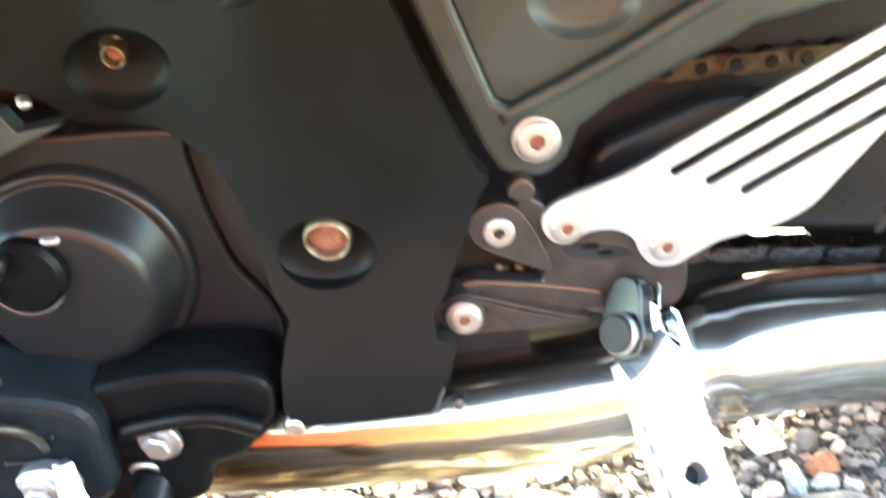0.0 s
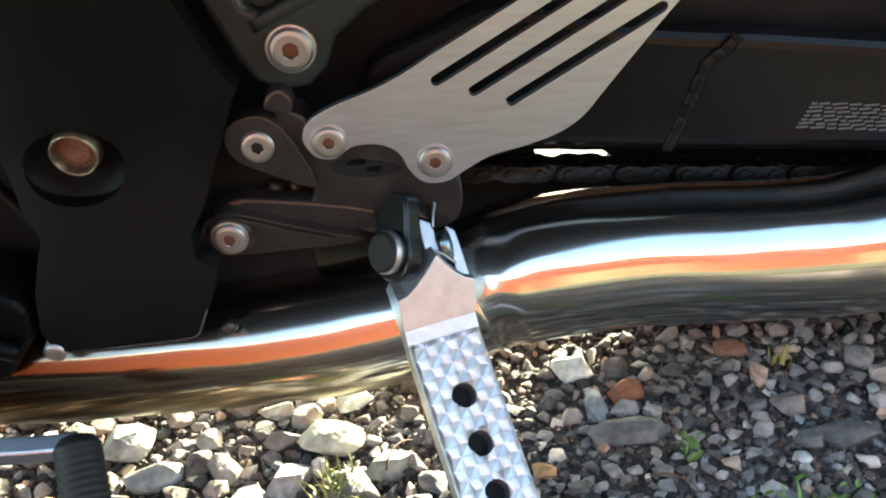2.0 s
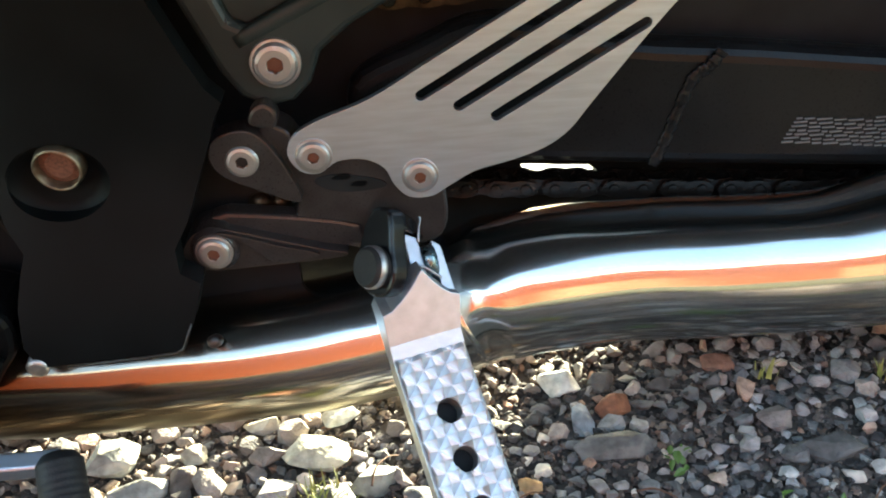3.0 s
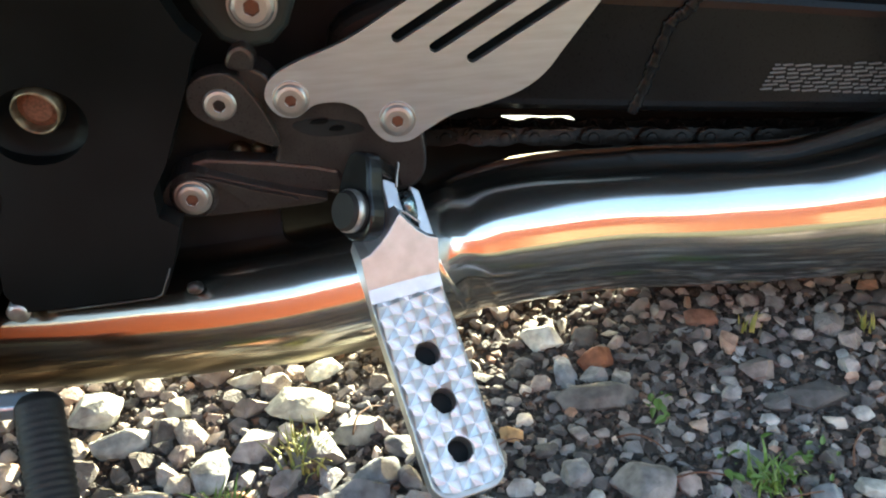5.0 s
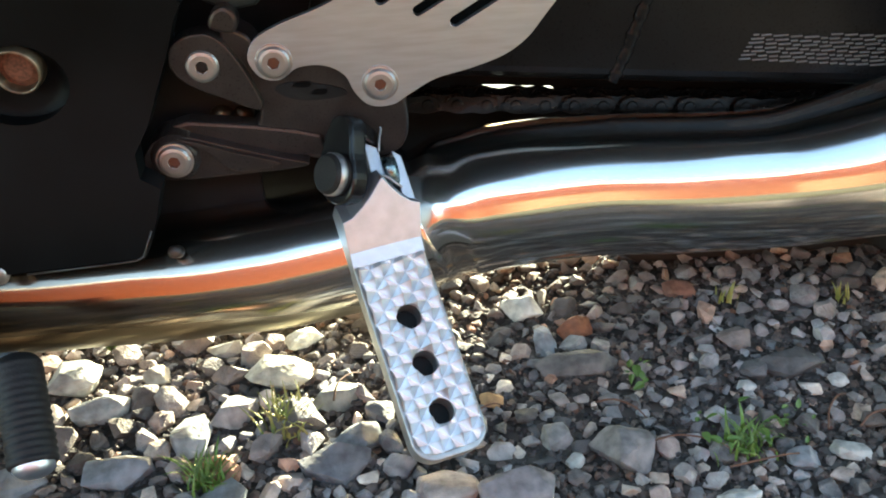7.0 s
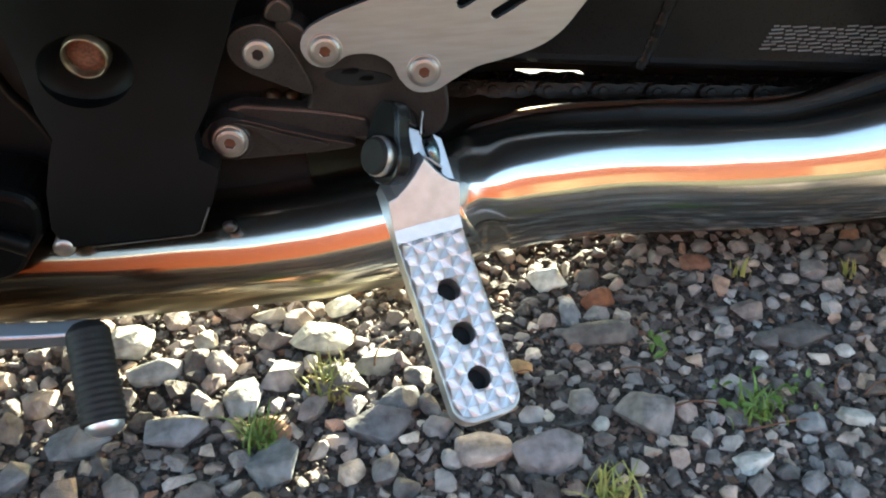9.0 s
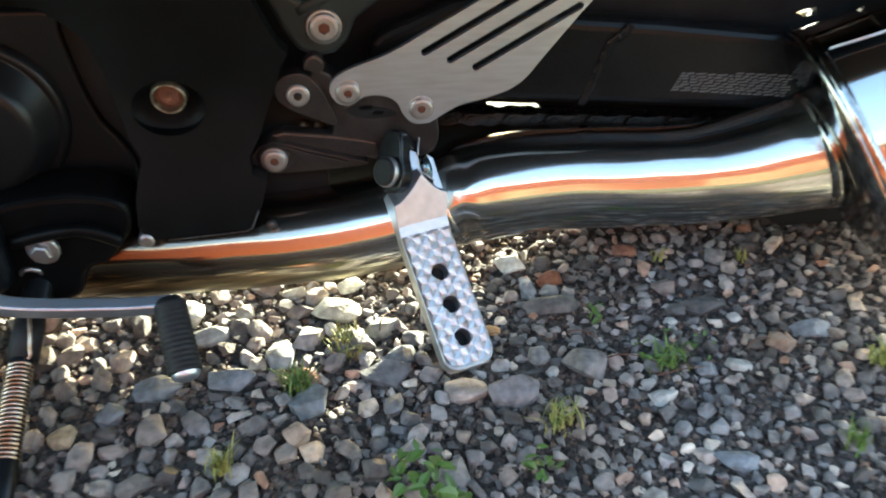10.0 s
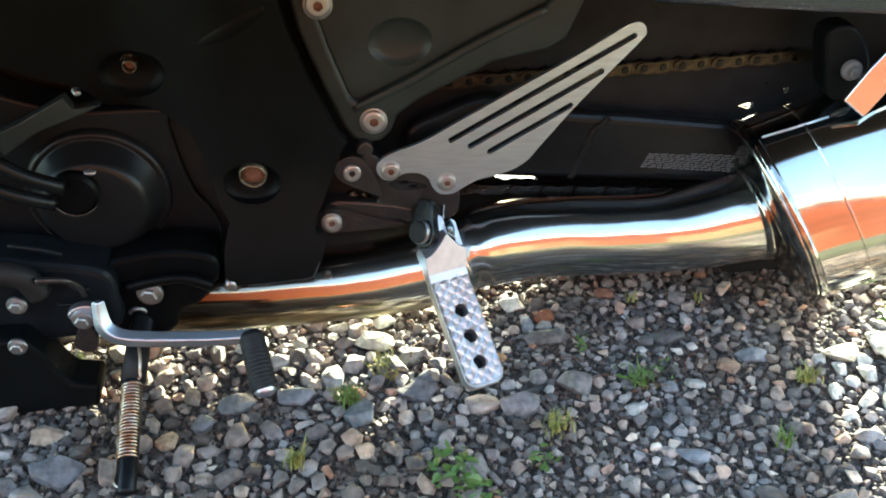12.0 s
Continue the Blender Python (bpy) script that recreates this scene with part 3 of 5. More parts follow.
part("bridge", bm, M_GLOSS, mount, "black web between the ears", bevel=0.002)
part("pin_head", lathe_bm([(0, 0.0068), (0.0094, 0.0068), (0.0108, 0.0055), (0.0112, 0.004), (0.0112, -0.004)], 36), M_RUBBER, mount, "black pin head", False)
part("pin_rim", lathe_bm([(0.0111, 0.0045), (0.0117, 0.0035), (0.0117, 0.0005), (0.0111, 0.0)], 36), M_BOLT, mount, "bright worn rim", True)

# heel guard
GUARD = [(0.2140, 0.3318), (0.2228, 0.3363), (0.2305, 0.3376), (0.2362, 0.3345), (0.2384, 0.3284), (0.2352, 0.3210), (0.203, 0.286), (0.176, 0.256), (0.146, 0.219), (0.134, 0.204), (0.121, 0.195), (0.103, 0.189),
         (0.084, 0.1845), (0.070, 0.177), (0.060, 0.1715), (0.048, 0.172), (0.0405, 0.180), (0.036, 0.190), (0.026, 0.196), (0.012, 0.196), (0.002, 0.190),
         (-0.008, 0.192), (-0.0135, 0.202), (-0.009, 0.2122), (0.0045, 0.2196), (0.025, 0.2266), (0.041, 0.2340), (0.061, 0.2455), (0.111, 0.2730), (0.171, 0.3060)]
guard = part("heel_guard", plate_bm(rounded(GUARD, 4), -0.004, 0.001,
             [slot((0.058, 0.229), (0.227, 0.3245), 0.0058), slot((0.077, 0.222), (0.199, 0.2915), 0.0058), slot((0.096, 0.215), (0.172, 0.2585), 0.0058)]),
             M_ALU, bike, "brushed aluminium heel guard with three long slots", bevel=0.0010, segs=3)
bolt(guard, 0.000, -0.0045, 0.2005, 0.0098, name="guard_bolt", label="silver button-head bolt")
bolt(guard, 0.0545, -0.0045, 0.1845, 0.0098, name="guard_bolt", label="silver button-head bolt")
for gx, gz in ((0.0, 0.2005), (0.0545, 0.1845)):
    part("spacer", tube_bm([(gx, 0.001, gz), (gx, 0.022, gz)], 0.008, 20), M_BRACKET, guard)

# footpeg bracket: a cast plate with an upper and a lower arm
bracket = part("footpeg_bracket", plate_bm(rounded([(-0.025, 0.219), (-0.013, 0.214), (-0.006, 0.205), (0.010, 0.200), (0.040, 0.196), (0.062, 0.186), (0.068, 0.166), (0.066, 0.148), (0.055, 0.140), (0.030, 0.138), (0.012, 0.142),
               (-0.014, 0.150), (-0.019, 0.158), (-0.013, 0.166), (-0.012, 0.178), (-0.018, 0.195), (-0.026, 0.208)], 4), 0.0, 0.022), M_BRACKET, bike, "dark grey cast footpeg bracket with two arms", bevel=0.003, segs=3)
part("upper_arm", plate_bm(rounded([(-0.047, 0.192), (-0.0535, 0.201), (-0.0525, 0.211), (-0.045, 0.2165), (-0.034, 0.218), (-0.026, 0.2135), (-0.020, 0.205), (-0.015, 0.195), (-0.009, 0.178), (-0.013, 0.175), (-0.030, 0.183)], 3), -0.006, 0.010), M_BRACKET, bracket, "flat cast upper arm", bevel=0.002)
part("lower_arm", plate_bm(rounded([(-0.072, 0.141), (-0.0765, 0.150), (-0.073, 0.158), (-0.067, 0.163), (-0.058, 0.1645), (-0.047, 0.162), (-0.025, 0.1545), (-0.002, 0.147), (0.012, 0.143), (0.004, 0.1405), (-0.031, 0.139), (-0.060, 0.1385)], 3), -0.009, 0.010), M_BRACKET, bracket, "flat cast lower arm", bevel=0.002)
part("arm_face", plate_bm(rounded([(-0.056, 0.1635), (-0.046, 0.161), (-0.025, 0.153), (-0.003, 0.1455), (-0.026, 0.1425), (-0.036, 0.150), (-0.044, 0.1575)], 3), -0.0125, -0.008), M_BRACKET, bracket, "raised face of the lower arm", bevel=0.0015)
part("shelf", plate_bm([(-0.0643, 0.1604), (-0.0589, 0.1673), (-0.0509, 0.1691), (-0.0331, 0.1667), (-0.0150, 0.1640), (0.0060, 0.1600), (0.0200, 0.1560), (0.0240, 0.1420), (-0.0211, 0.1460), (-0.0421, 0.1516), (-0.0629, 0.1557)], -0.0015, 0.012), M_BRACKET, bracket, "flat shelf behind the lower arm", bevel=0.002)
part("stub", tube_bm([(-0.0361, 0.030, 0.1615), (-0.0361, 0.018, 0.1615)], 0.007, 18), M_LINK, bracket, "dull brass stub", True)
part("stub", tube_bm([(-0.0246, 0.030, 0.1610), (-0.0246, 0.018, 0.1610)], 0.006, 18), M_LINK, bracket, "dull brass stub", True)
part("lobe", plate_bm(rounded([(-0.031, 0.219), (-0.029, 0.227), (-0.022, 0.230), (-0.016, 0.224), (-0.019, 0.216)], 4), -0.002, 0.010), M_BRACKET, bracket, "small cast lobe", bevel=0.002)
part("upper_boss", lathe_bm([(0, 0.003), (0.011, 0.003), (0.0135, 0.0), (0.0145, -0.012)], 30), M_BRACKET, bracket, m=pose(-0.037, -0.001, 0.201), smooth=False)
part("lower_boss", lathe_bm([(0, 0.008), (0.011, 0.008), (0.0135, 0.005), (0.0155, -0.012)], 30), M_BRACKET, bracket, m=pose(-0.059, -0.004, 0.152))
bolt(bracket, -0.037, -0.0045, 0.201, 0.0102, name="bracket_bolt", label="silver socket bolt with a rusty socket")
bolt(bracket, -0.059, -0.0125, 0.152, 0.0102, name="bracket_bolt", label="silver socket bolt with a rusty socket")
# flat dark patches paint the shade of a pocket and two slots
part("recess", plate_bm(rounded([(-0.002, 0.184), (0.008, 0.187), (0.030, 0.183), (0.036, 0.178), (0.020, 0.176), (0.006, 0.178)], 4), -0.0008, 0.001), M_DARK, bracket, "flat dark patch painted as a shaded pocket in the casting")
for hx, hz, hw in ((0.0125, 0.1855, 0.0050), (0.0215, 0.1808, 0.0042)):
    part("slot", plate_bm(rounded([(hx - hw, hz - 0.0008), (hx - hw * 0.4, hz + 0.0014), (hx + hw, hz + 0.0010), (hx + hw * 0.6, hz - 0.0016)], 4), -0.0014, -0.0004), M_ENGINE, bracket, "small black patch painted as a shaded slot in the pocket")

# main frame cover
FC = [(-0.108, 0.430), (-0.095, 0.374), (-0.088, 0.344), (-0.0725, 0.301), (-0.0545, 0.258), (-0.048, 0.244), (-0.041, 0.2365), (-0.046, 0.228), (-0.052, 0.212), (-0.060, 0.192), (-0.067, 0.172), (-0.076, 0.155),
      (-0.075, 0.140), (-0.0645, 0.133), (-0.070, 0.112), (-0.0785, 0.091), (-0.101, 0.0895), (-0.160, 0.0865), (-0.166, 0.100), (-0.164, 0.125), (-0.159, 0.146), (-0.155, 0.159), (-0.162, 0.177), (-0.1640, 0.190), (-0.1665, 0.203), (-0.172, 0.232),
      (-0.182, 0.258), (-0.199, 0.273), (-0.225, 0.278), (-0.252, 0.287), (-0.266, 0.301), (-0.300, 0.312), (-0.42, 0.358), (-0.60, 0.42), (-0.60, 0.62), (-0.14, 0.62)]
cover = part("frame_cover", bowed(plate_bm(FC, -0.012, 0.004, [circle(-0.130, 0.199, 0.0265, 40, 0.022), circle(-0.222, 0.312, 0.0275, 40, 0.021)])), M_PLASTIC, bike, "matt black plastic frame cover", "auto", bevel=0.004, segs=3)


part("ridge", bowed(tube_bm(rounded([(-0.172, -0.0095, 0.333), (-0.138, -0.0098, 0.347), (-0.104, -0.0100, 0.367)], 5, False), [0.0015 + 0.003 * math.sin(math.pi * (0.05 + 0.85 * i / 10)) for i in range(11)], 14, squash=(1.8, 0.8)), 1), M_PLASTIC, cover, "soft moulded ridge", True)
part("ridge", tube_bm(rounded([(-0.118, -0.0098, 0.220), (-0.088, -0.0100, 0.232), (-0.062, -0.0104, 0.245)], 5, False), [0.0004 + 0.0020 * math.sin(math.pi * (0.05 + 0.9 * i / 10)) for i in range(11)], 14, squash=(2.2, 0.8)), M_PLASTIC, cover, "soft moulded ridge", True)


def dish(parent, x, z, rx, rz, depth, y=-0.012):
    part("dish", lathe_bm([(1.0, 0.0), (0.93, -0.25), (0.80, -0.7), (0.62, -1.0), (0, -1.0)], 40), parent.data.materials[0], parent, "round dished recess", True,
         pose(x, y, z) @ Matrix.Diagonal((rx, depth, rz, 1)))


def bush(parent, x, y, z, r, tilt):
    """A brass-coloured bolt end with a collar, deep in its dish."""
    b = part("bush", lathe_bm([(0.74 * r, -0.007), (0.77 * r, 0.0032), (0.82 * r, 0.0042), (0.88 * r, 0.003), (0.92 * r, -0.002), (0.93 * r, -0.010)], 28), M_BRASS, parent, "brass-coloured threaded bush", True, pose(x, y, z, *tilt))
    part("collar", lathe_bm([(0.8 * r, 0.0), (1.18 * r, -0.003), (1.22 * r, -0.006), (1.22 * r, -0.014)], 6), M_BRASS, parent, "brass collar", False, pose(x - 0.002, y + 0.004, z + 0.003, *tilt))
    part("plug", lathe_bm([(0, -0.0012), (0.5 * r, -0.0008), (0.76 * r, -0.0025)], 24), M_RUST, parent, "rusty threaded plug", False, pose(x, y, z, *tilt))
    return b


# thin strips draw the light that catches the cover's edges
part("edge", tube_bm([bow(Vector((x, -0.0125, z))) for x, z in ((-0.073, 0.108), (-0.0775, 0.0965), (-0.080, 0.0915), (-0.084, 0.0897), (-0.101, 0.0885), (-0.145, 0.0862))], 0.0006, 8), M_BRACKET, cover, "thin strip in place of light along the edge", True)
part("edge", tube_bm([(-0.130 + 0.0272 * math.cos(a), -0.0128, 0.199 + 0.0226 * math.sin(a)) for a in (math.pi * (1.12 + 0.065 * i) for i in range(12))], 0.0005, 8), M_BRACKET, cover, "thin strip in place of light along the dish edge", True)
dish(cover, -0.130, 0.199, 0.0272, 0.0226, 0.007)
bush(cover, -0.1290, -0.0095, 0.2075, 0.0145, (10, 0, -4))

# upper cover: a raised border round a sunken panel
UO = [(-0.135, 0.62), (-0.097, 0.430), (-0.084, 0.376), (-0.078, 0.345), (-0.062, 0.301), (-0.0445, 0.258), (-0.036, 0.2445), (-0.024, 0.2385), (-0.010, 0.2405), (-0.001, 0.249), (0.0054, 0.2644), (0.0216, 0.2768), (0.0397, 0.2863), (0.0778, 0.3034), (0.0902, 0.3110), (0.1407, 0.3205), (0.1559, 0.3301), (0.174, 0.372), (0.26, 0.43), (0.30, 0.62)]
UI = [(-0.112, 0.60), (-0.074, 0.420), (-0.066, 0.376), (-0.053, 0.330), (-0.036, 0.283), (-0.028, 0.279), (0.016, 0.300), (0.072, 0.330), (0.136, 0.360), (0.156, 0.384), (0.24, 0.44), (0.28, 0.60)]
upper = part("upper_cover", plate_bm(UO, -0.016, -0.004, [UI]), M_PANEL, bike, "matt black upper side cover with a sunken panel", bevel=0.004, segs=3)
part("sunken_panel", plate_bm([(x, z) for x, z in UI], -0.009, -0.005, [circle(0.0092, 0.3305, 0.0275, 40, 0.0215)]), M_PANEL, upper, "", bevel=0.001)
part("ridge", tube_bm(rounded([(-0.034, -0.0145, 0.2725), (0.0169, -0.0148, 0.2960), (0.0721, -0.0148, 0.3265), (0.1369, -0.0145, 0.3570)], 6, False), 0.0032, 14, squash=(1.3, 0.8)), M_PANEL, upper, "soft moulded ridge", True)
dish(upper, 0.0092, 0.3305, 0.0280, 0.0220, 0.006, -0.009)
bolt(upper, -0.0165, -0.0175, 0.2615, 0.0125, name="cover_bolt", label="large silver socket bolt")
bolt(upper, -0.0600, -0.0175, 0.3690, 0.0125, name="cover_bolt", label="large silver socket bolt")
upper.matrix_basis = pose(0.0033, 0.0256, -0.0266) @ Matrix.Diagonal((1.05, 1.05, 1.05, 1))          # it lies deeper than the frame cover

# engine: crankcase, clutch cover, clutch arm, lower case with its bolts
CASE = rounded([(-0.198, 0.280), (-0.196, 0.264), (-0.191, 0.232), (-0.182, 0.200), (-0.172, 0.184), (-0.164, 0.166), (-0.164, 0.147), (-0.178, 0.136), (-0.215, 0.128), (-0.300, 0.128), (-0.42, 0.14), (-0.60, 0.15), (-0.60, 0.36), (-0.43, 0.34), (-0.33, 0.300), (-0.275, 0.284), (-0.230, 0.283)], 5)
engine = part("engine_cover", plate_bm(CASE, -0.020, 0.02), M_DRUM, bike, "satin black engine case", bevel=0.003, segs=3)
engine.matrix_basis = deeper(1.042)
part("clutch_cover", lathe_bm([(0, 0.030), (0.040, 0.0300), (0.0445, 0.0292), (0.0475, 0.0270), (0.0500, 0.0230), (0.0590, 0.0070), (0.0605, 0.0058), (0.0620, 0.0066), (0.0650, 0.0060), (0.0672, 0.0030), (0.0680, -0.003)], 72), M_DRUM, engine, "round drum-shaped clutch cover", True, pose(-0.2665, -0.020, 0.2035, 2, 0, 0) @ Matrix.Diagonal((0.95, 1, 0.95, 1)))
part("crescent", tube_bm([(-0.279 + 0.0205 * math.cos(a), -0.059, 0.2225 + 0.0205 * math.sin(a)) for a in (math.pi * (1.05 + 0.07 * i) for i in range(12))], [0.0004 + 0.001 * math.sin(math.pi * i / 11) for i in range(12)], 8), M_BRACKET, engine, "thin grey edge line round the hub", True)
part("hub", lathe_bm([(0, 0.012), (0.017, 0.012), (0.020, 0.009), (0.021, -0.006)], 36), M_ENGINE, engine, "black round hub", False, pose(-0.279, -0.048, 0.2225))
part("clutch_arm", tube_bm(rounded([(-0.42, -0.074, 0.318), (-0.350, -0.076, 0.279), (-0.315, -0.074, 0.252), (-0.286, -0.062, 0.232)], 5, False), 0.0070, 14), M_PAINT, engine, "black clutch arm", True)
part("clutch_arm", tube_bm(rounded([(-0.42, -0.074, 0.280), (-0.355, -0.076, 0.252), (-0.322, -0.074, 0.233), (-0.296, -0.062, 0.217)], 5, False), 0.0065, 14), M_PAINT, engine, "black clutch arm", True)
# bright disc added where a glint sits on the clutch cover
part("nib", lathe_bm([(0, 0.0012), (0.0022, 0.001), (0.0034, 0.0), (0.0034, -0.004)], 14), M_BOLT, engine, "small bright disc in place of a glint", True, pose(-0.2640, -0.0535, 0.2395, 20, 0, 0) @ Matrix.Diagonal((1.5, 1, 0.6, 1)))
deep = deeper(1.040)
part("dish", lathe_bm([(1.0, 0.0), (0.93, -0.25), (0.80, -0.7), (0.62, -1.0), (0, -1.0)], 40), M_PLASTIC, cover, "round dished recess", True, deep @ pose(-0.222, -0.012, 0.312) @ Matrix.Diagonal((0.0282, 0.009, 0.0217, 1)))
bush(cover, *(deep @ Vector((-0.2240, -0.008, 0.3190))), 0.0072, (10, 0, -4))
part("tab", plate_bm([(-0.345, 0.270), (-0.317, 0.282), (-0.278, 0.303), (-0.272, 0.292), (-0.247, 0.295), (-0.260, 0.289), (-0.305, 0.272), (-0.335, 0.252)], -0.036, -0.022), M_PANEL, engine, "worn dark metal tab", bevel=0.0012)
part("stud", lathe_bm([(0, 0.0012), (0.0025, 0.001), (0.0038, 0.0), (0.0038, -0.006)], 14), M_BOLT, engine, "", True, pose(-0.267, -0.028, 0.303, 15, 0, 25) @ Matrix.Diagonal((0.9, 1, 0.7, 1)))
LOWER = rounded([(-0.172, 0.138), (-0.168, 0.116), (-0.180, 0.098), (-0.190, 0.0860), (-0.208, 0.0780), (-0.218, 0.056), (-0.245, 0.050), (-0.285, 0.056), (-0.289, 0.096), (-0.276, 0.125), (-0.262, 0.141), (-0.211, 0.147)], 5)
lower = part("lower_case", plate_bm(LOWER, -0.038, 0.01), M_ENGINE, bike, "black lower engine bracket", bevel=0.006, segs=3)
part("lip", tube_bm(rounded([(-0.255, -0.040, 0.112), (-0.225, -0.044, 0.120), (-0.200, -0.046, 0.122), (-0.176, -0.042, 0.108)], 5, False), 0.0055, 12), M_ENGINE, lower, "", True)
hex_bolt(lower, -0.234, -0.042, 0.1045, 0.0125, (4, -6))
part("rivet", lathe_bm([(0, 0.0014), (0.004, 0.0012), (0.0062, 0.0), (0.0062, -0.012)], 20), M_BOLT, cover, "dull silver screw head", True, pose(-0.1592, -0.0375, 0.1030, 8, 0, 0))
part("rivet", lathe_bm([(0, 0.001), (0.0025, 0.001), (0.0036, 0.0), (0.0036, -0.010)], 20), M_BRACKET, pipe2, "small dull screw", True, pose(-0.0660, -0.0262, 0.1035, -30, 0, 0))

# gearbox corner far forward: plug, bolts and the belly plate
corner = part("gear_case", plate_bm(rounded([(-0.268, 0.140), (-0.260, 0.105), (-0.263, 0.078), (-0.285, 0.068), (-0.330, 0.066), (-0.40, 0.055), (-0.60, 0.06), (-0.60, 0.17), (-0.40, 0.165), (-0.33, 0.155)], 5), -0.055, 0.0), M_CASE, bike, "blue-black gearbox case with cast ridges", bevel=0.008, segs=3)
for line in (((-0.345, 0.1745), (-0.321, 0.169), (-0.301, 0.162)), ((-0.318, 0.137), (-0.305, 0.133), (-0.297, 0.124), (-0.284, 0.1235)), ((-0.315, 0.108), (-0.299, 0.107), (-0.286, 0.106))):
    part("cast_ridge", tube_bm(rounded([(x, -0.0555, z) for x, z in line], 5, False), 0.0022, 10), M_CASE, corner, "rounded cast ridge", True)
part("hose", tube_bm(rounded([(-0.42, -0.070, 0.150), (-0.365, -0.072, 0.158), (-0.335, -0.070, 0.150), (-0.325, -0.066, 0.128)], 5, False), 0.011, 18), M_RUBBER, corner, "black rubber hose", True)
part("clip", tube_bm(rounded([(-0.322, -0.078, 0.150), (-0.300, -0.074, 0.146), (-0.290, -0.066, 0.134), (-0.288, -0.060, 0.120)], 5, False), 0.003, 10), M_BRACKET, corner, "thin metal pipe clip", True)
hex_bolt(corner, -0.347, -0.066, 0.1175, 0.0092, (4, -4))
hex_bolt(corner, -0.3499, -0.0825, 0.0835, 0.0086, (4, -4))
part("belly_plate", plate_bm([(-0.286, 0.031), (-0.2905, 0.006), (-0.39, 0.003), (-0.62, 0.006), (-0.62, 0.092), (-0.345, 0.090), (-0.330, 0.070), (-0.322, 0.052), (-0.312, 0.036)], -0.082, -0.04), M_PLASTIC, bike, "black plastic belly plate", bevel=0.004)

# gear lever with its rubber
LEVER = rounded([(-0.2745, -0.074, 0.1215), (-0.2740, -0.076, 0.110), (-0.2725, -0.079, 0.0985), (-0.267, -0.082, 0.0915), (-0.256, -0.085, 0.0870), (-0.235, -0.087, 0.0845), (-0.190, -0.0885, 0.0815), (-0.160, -0.0870, 0.0790), (-0.1385, -0.0855, 0.0785)], 5, False)
part("linkage", plate_bm(rounded([(-0.297, 0.088), (-0.287, 0.086), (-0.284, 0.066), (-0.292, 0.058), (-0.306, 0.066)], 4), -0.066, -0.056), M_BRACKET, corner, "dull brown shift linkage", bevel=0.002)
bm = tube_bm(LEVER, [0.0060 + 0.0024 * min(1, i / 10) - 0.0012 * max(0, (i - 14) / 26) for i in range(len(LEVER))], 4, squash=(1.05, 0.8))
lever = part("gear_lever", bm, M_ALU, bike, "bare aluminium gear lever with a black rubber toe peg", bevel=0.0022, segs=3)
part("toe_rubber", tube_bm([(-0.1420 + 0.0110 * i / 60, -0.0810 - 0.0420 * i / 60, 0.0810 - 0.0380 * i / 60) for i in range(61)], [0.0120 * min(1.0, 0.45 + 0.55 * math.sqrt(i / 6)) + (0.0, 0.0005, 0.0008, 0.0005)[i % 4] * min(1, i / 40) for i in range(61)], 24), M_RUBBER, lever, "ribbed black rubber", True)
part("toe_cap", lathe_bm([(0, 0.0052), (0.0050, 0.0048), (0.0080, 0.0034), (0.0104, 0.0006), (0.0104, -0.004)], 24), M_ALU, lever, "bright peg end", True, pose(-0.1307, -0.1240, 0.0421, 42, 0, 12))
hex_bolt(lever, -0.2905, -0.075, 0.1025, 0.0100, (5, -4))
part("clamp", plate_bm(rounded([(-0.300, 0.113), (-0.287, 0.117), (-0.276, 0.112), (-0.271, 0.100), (-0.278, 0.094), (-0.292, 0.097), (-0.303, 0.105)], 4), -0.074, -0.064), M_ALU, lever, "forged clamp end", bevel=0.0015)

# side stand: leg and coil spring
stand = part("side_stand", tube_bm(rounded([(-0.2437, -0.0204, 0.0743), (-0.25, -0.0548, 0.0555), (-0.2532, -0.086, 0.0406), (-0.2511, -0.1721, 0.0161), (-0.252, -0.2, 0.003)], 5, False), [0.0115] * 10 + [0.0085] * 11, 20), M_PAINT, bike, "black side stand with a rusty coil spring", True)
part("pivot_loop", tube_bm([(-0.249 + 0.0075 * math.cos(a), -0.036 - 0.004 * math.sin(a), 0.0795 + 0.0075 * math.sin(a)) for a in (2 * math.pi * i / 20 for i in range(21))], 0.002, 8), M_BOLT, stand, "bright spring eye", True)
A, B = Vector((-0.2542, -0.0944, 0.0383)), Vector((-0.2525, -0.1720, 0.0165))
ax = (B - A).normalized()
e1 = ax.cross(Vector((0, 0, 1))).normalized()
e2 = ax.cross(e1)
TURNS = 23
coil = []
for i in range(TURNS * 12 + 1):
    t = i / (TURNS * 12)
    a = 2 * math.pi * t * TURNS
    coil.append(A + (B - A) * t + (e1 * math.cos(a) + e2 * math.sin(a)) * 0.0086)
part("stand_spring", tube_bm(coil, 0.0016, 6), M_SPRING, stand, "rusty coil spring", True)
part("spring_hook", tube_bm(rounded([(-0.2479, -0.0632, 0.0701), (-0.2458, -0.0778, 0.0618), (-0.2458, -0.0883, 0.0513), (-0.2477, -0.0935, 0.0439), A + e1 * 0.0086], 5, False), 0.0016, 8), M_SPRING, stand, "bright wire hook", True)
part("spring_hook", tube_bm(rounded([B + e1 * 0.0086, B + ax * 0.010 + e1 * 0.008, B + ax * 0.022 + e1 * 0.009, B + ax * 0.027 + e1 * 0.003], 5, False), 0.0016, 8), M_SPRING, stand, "bright wire hook", True)
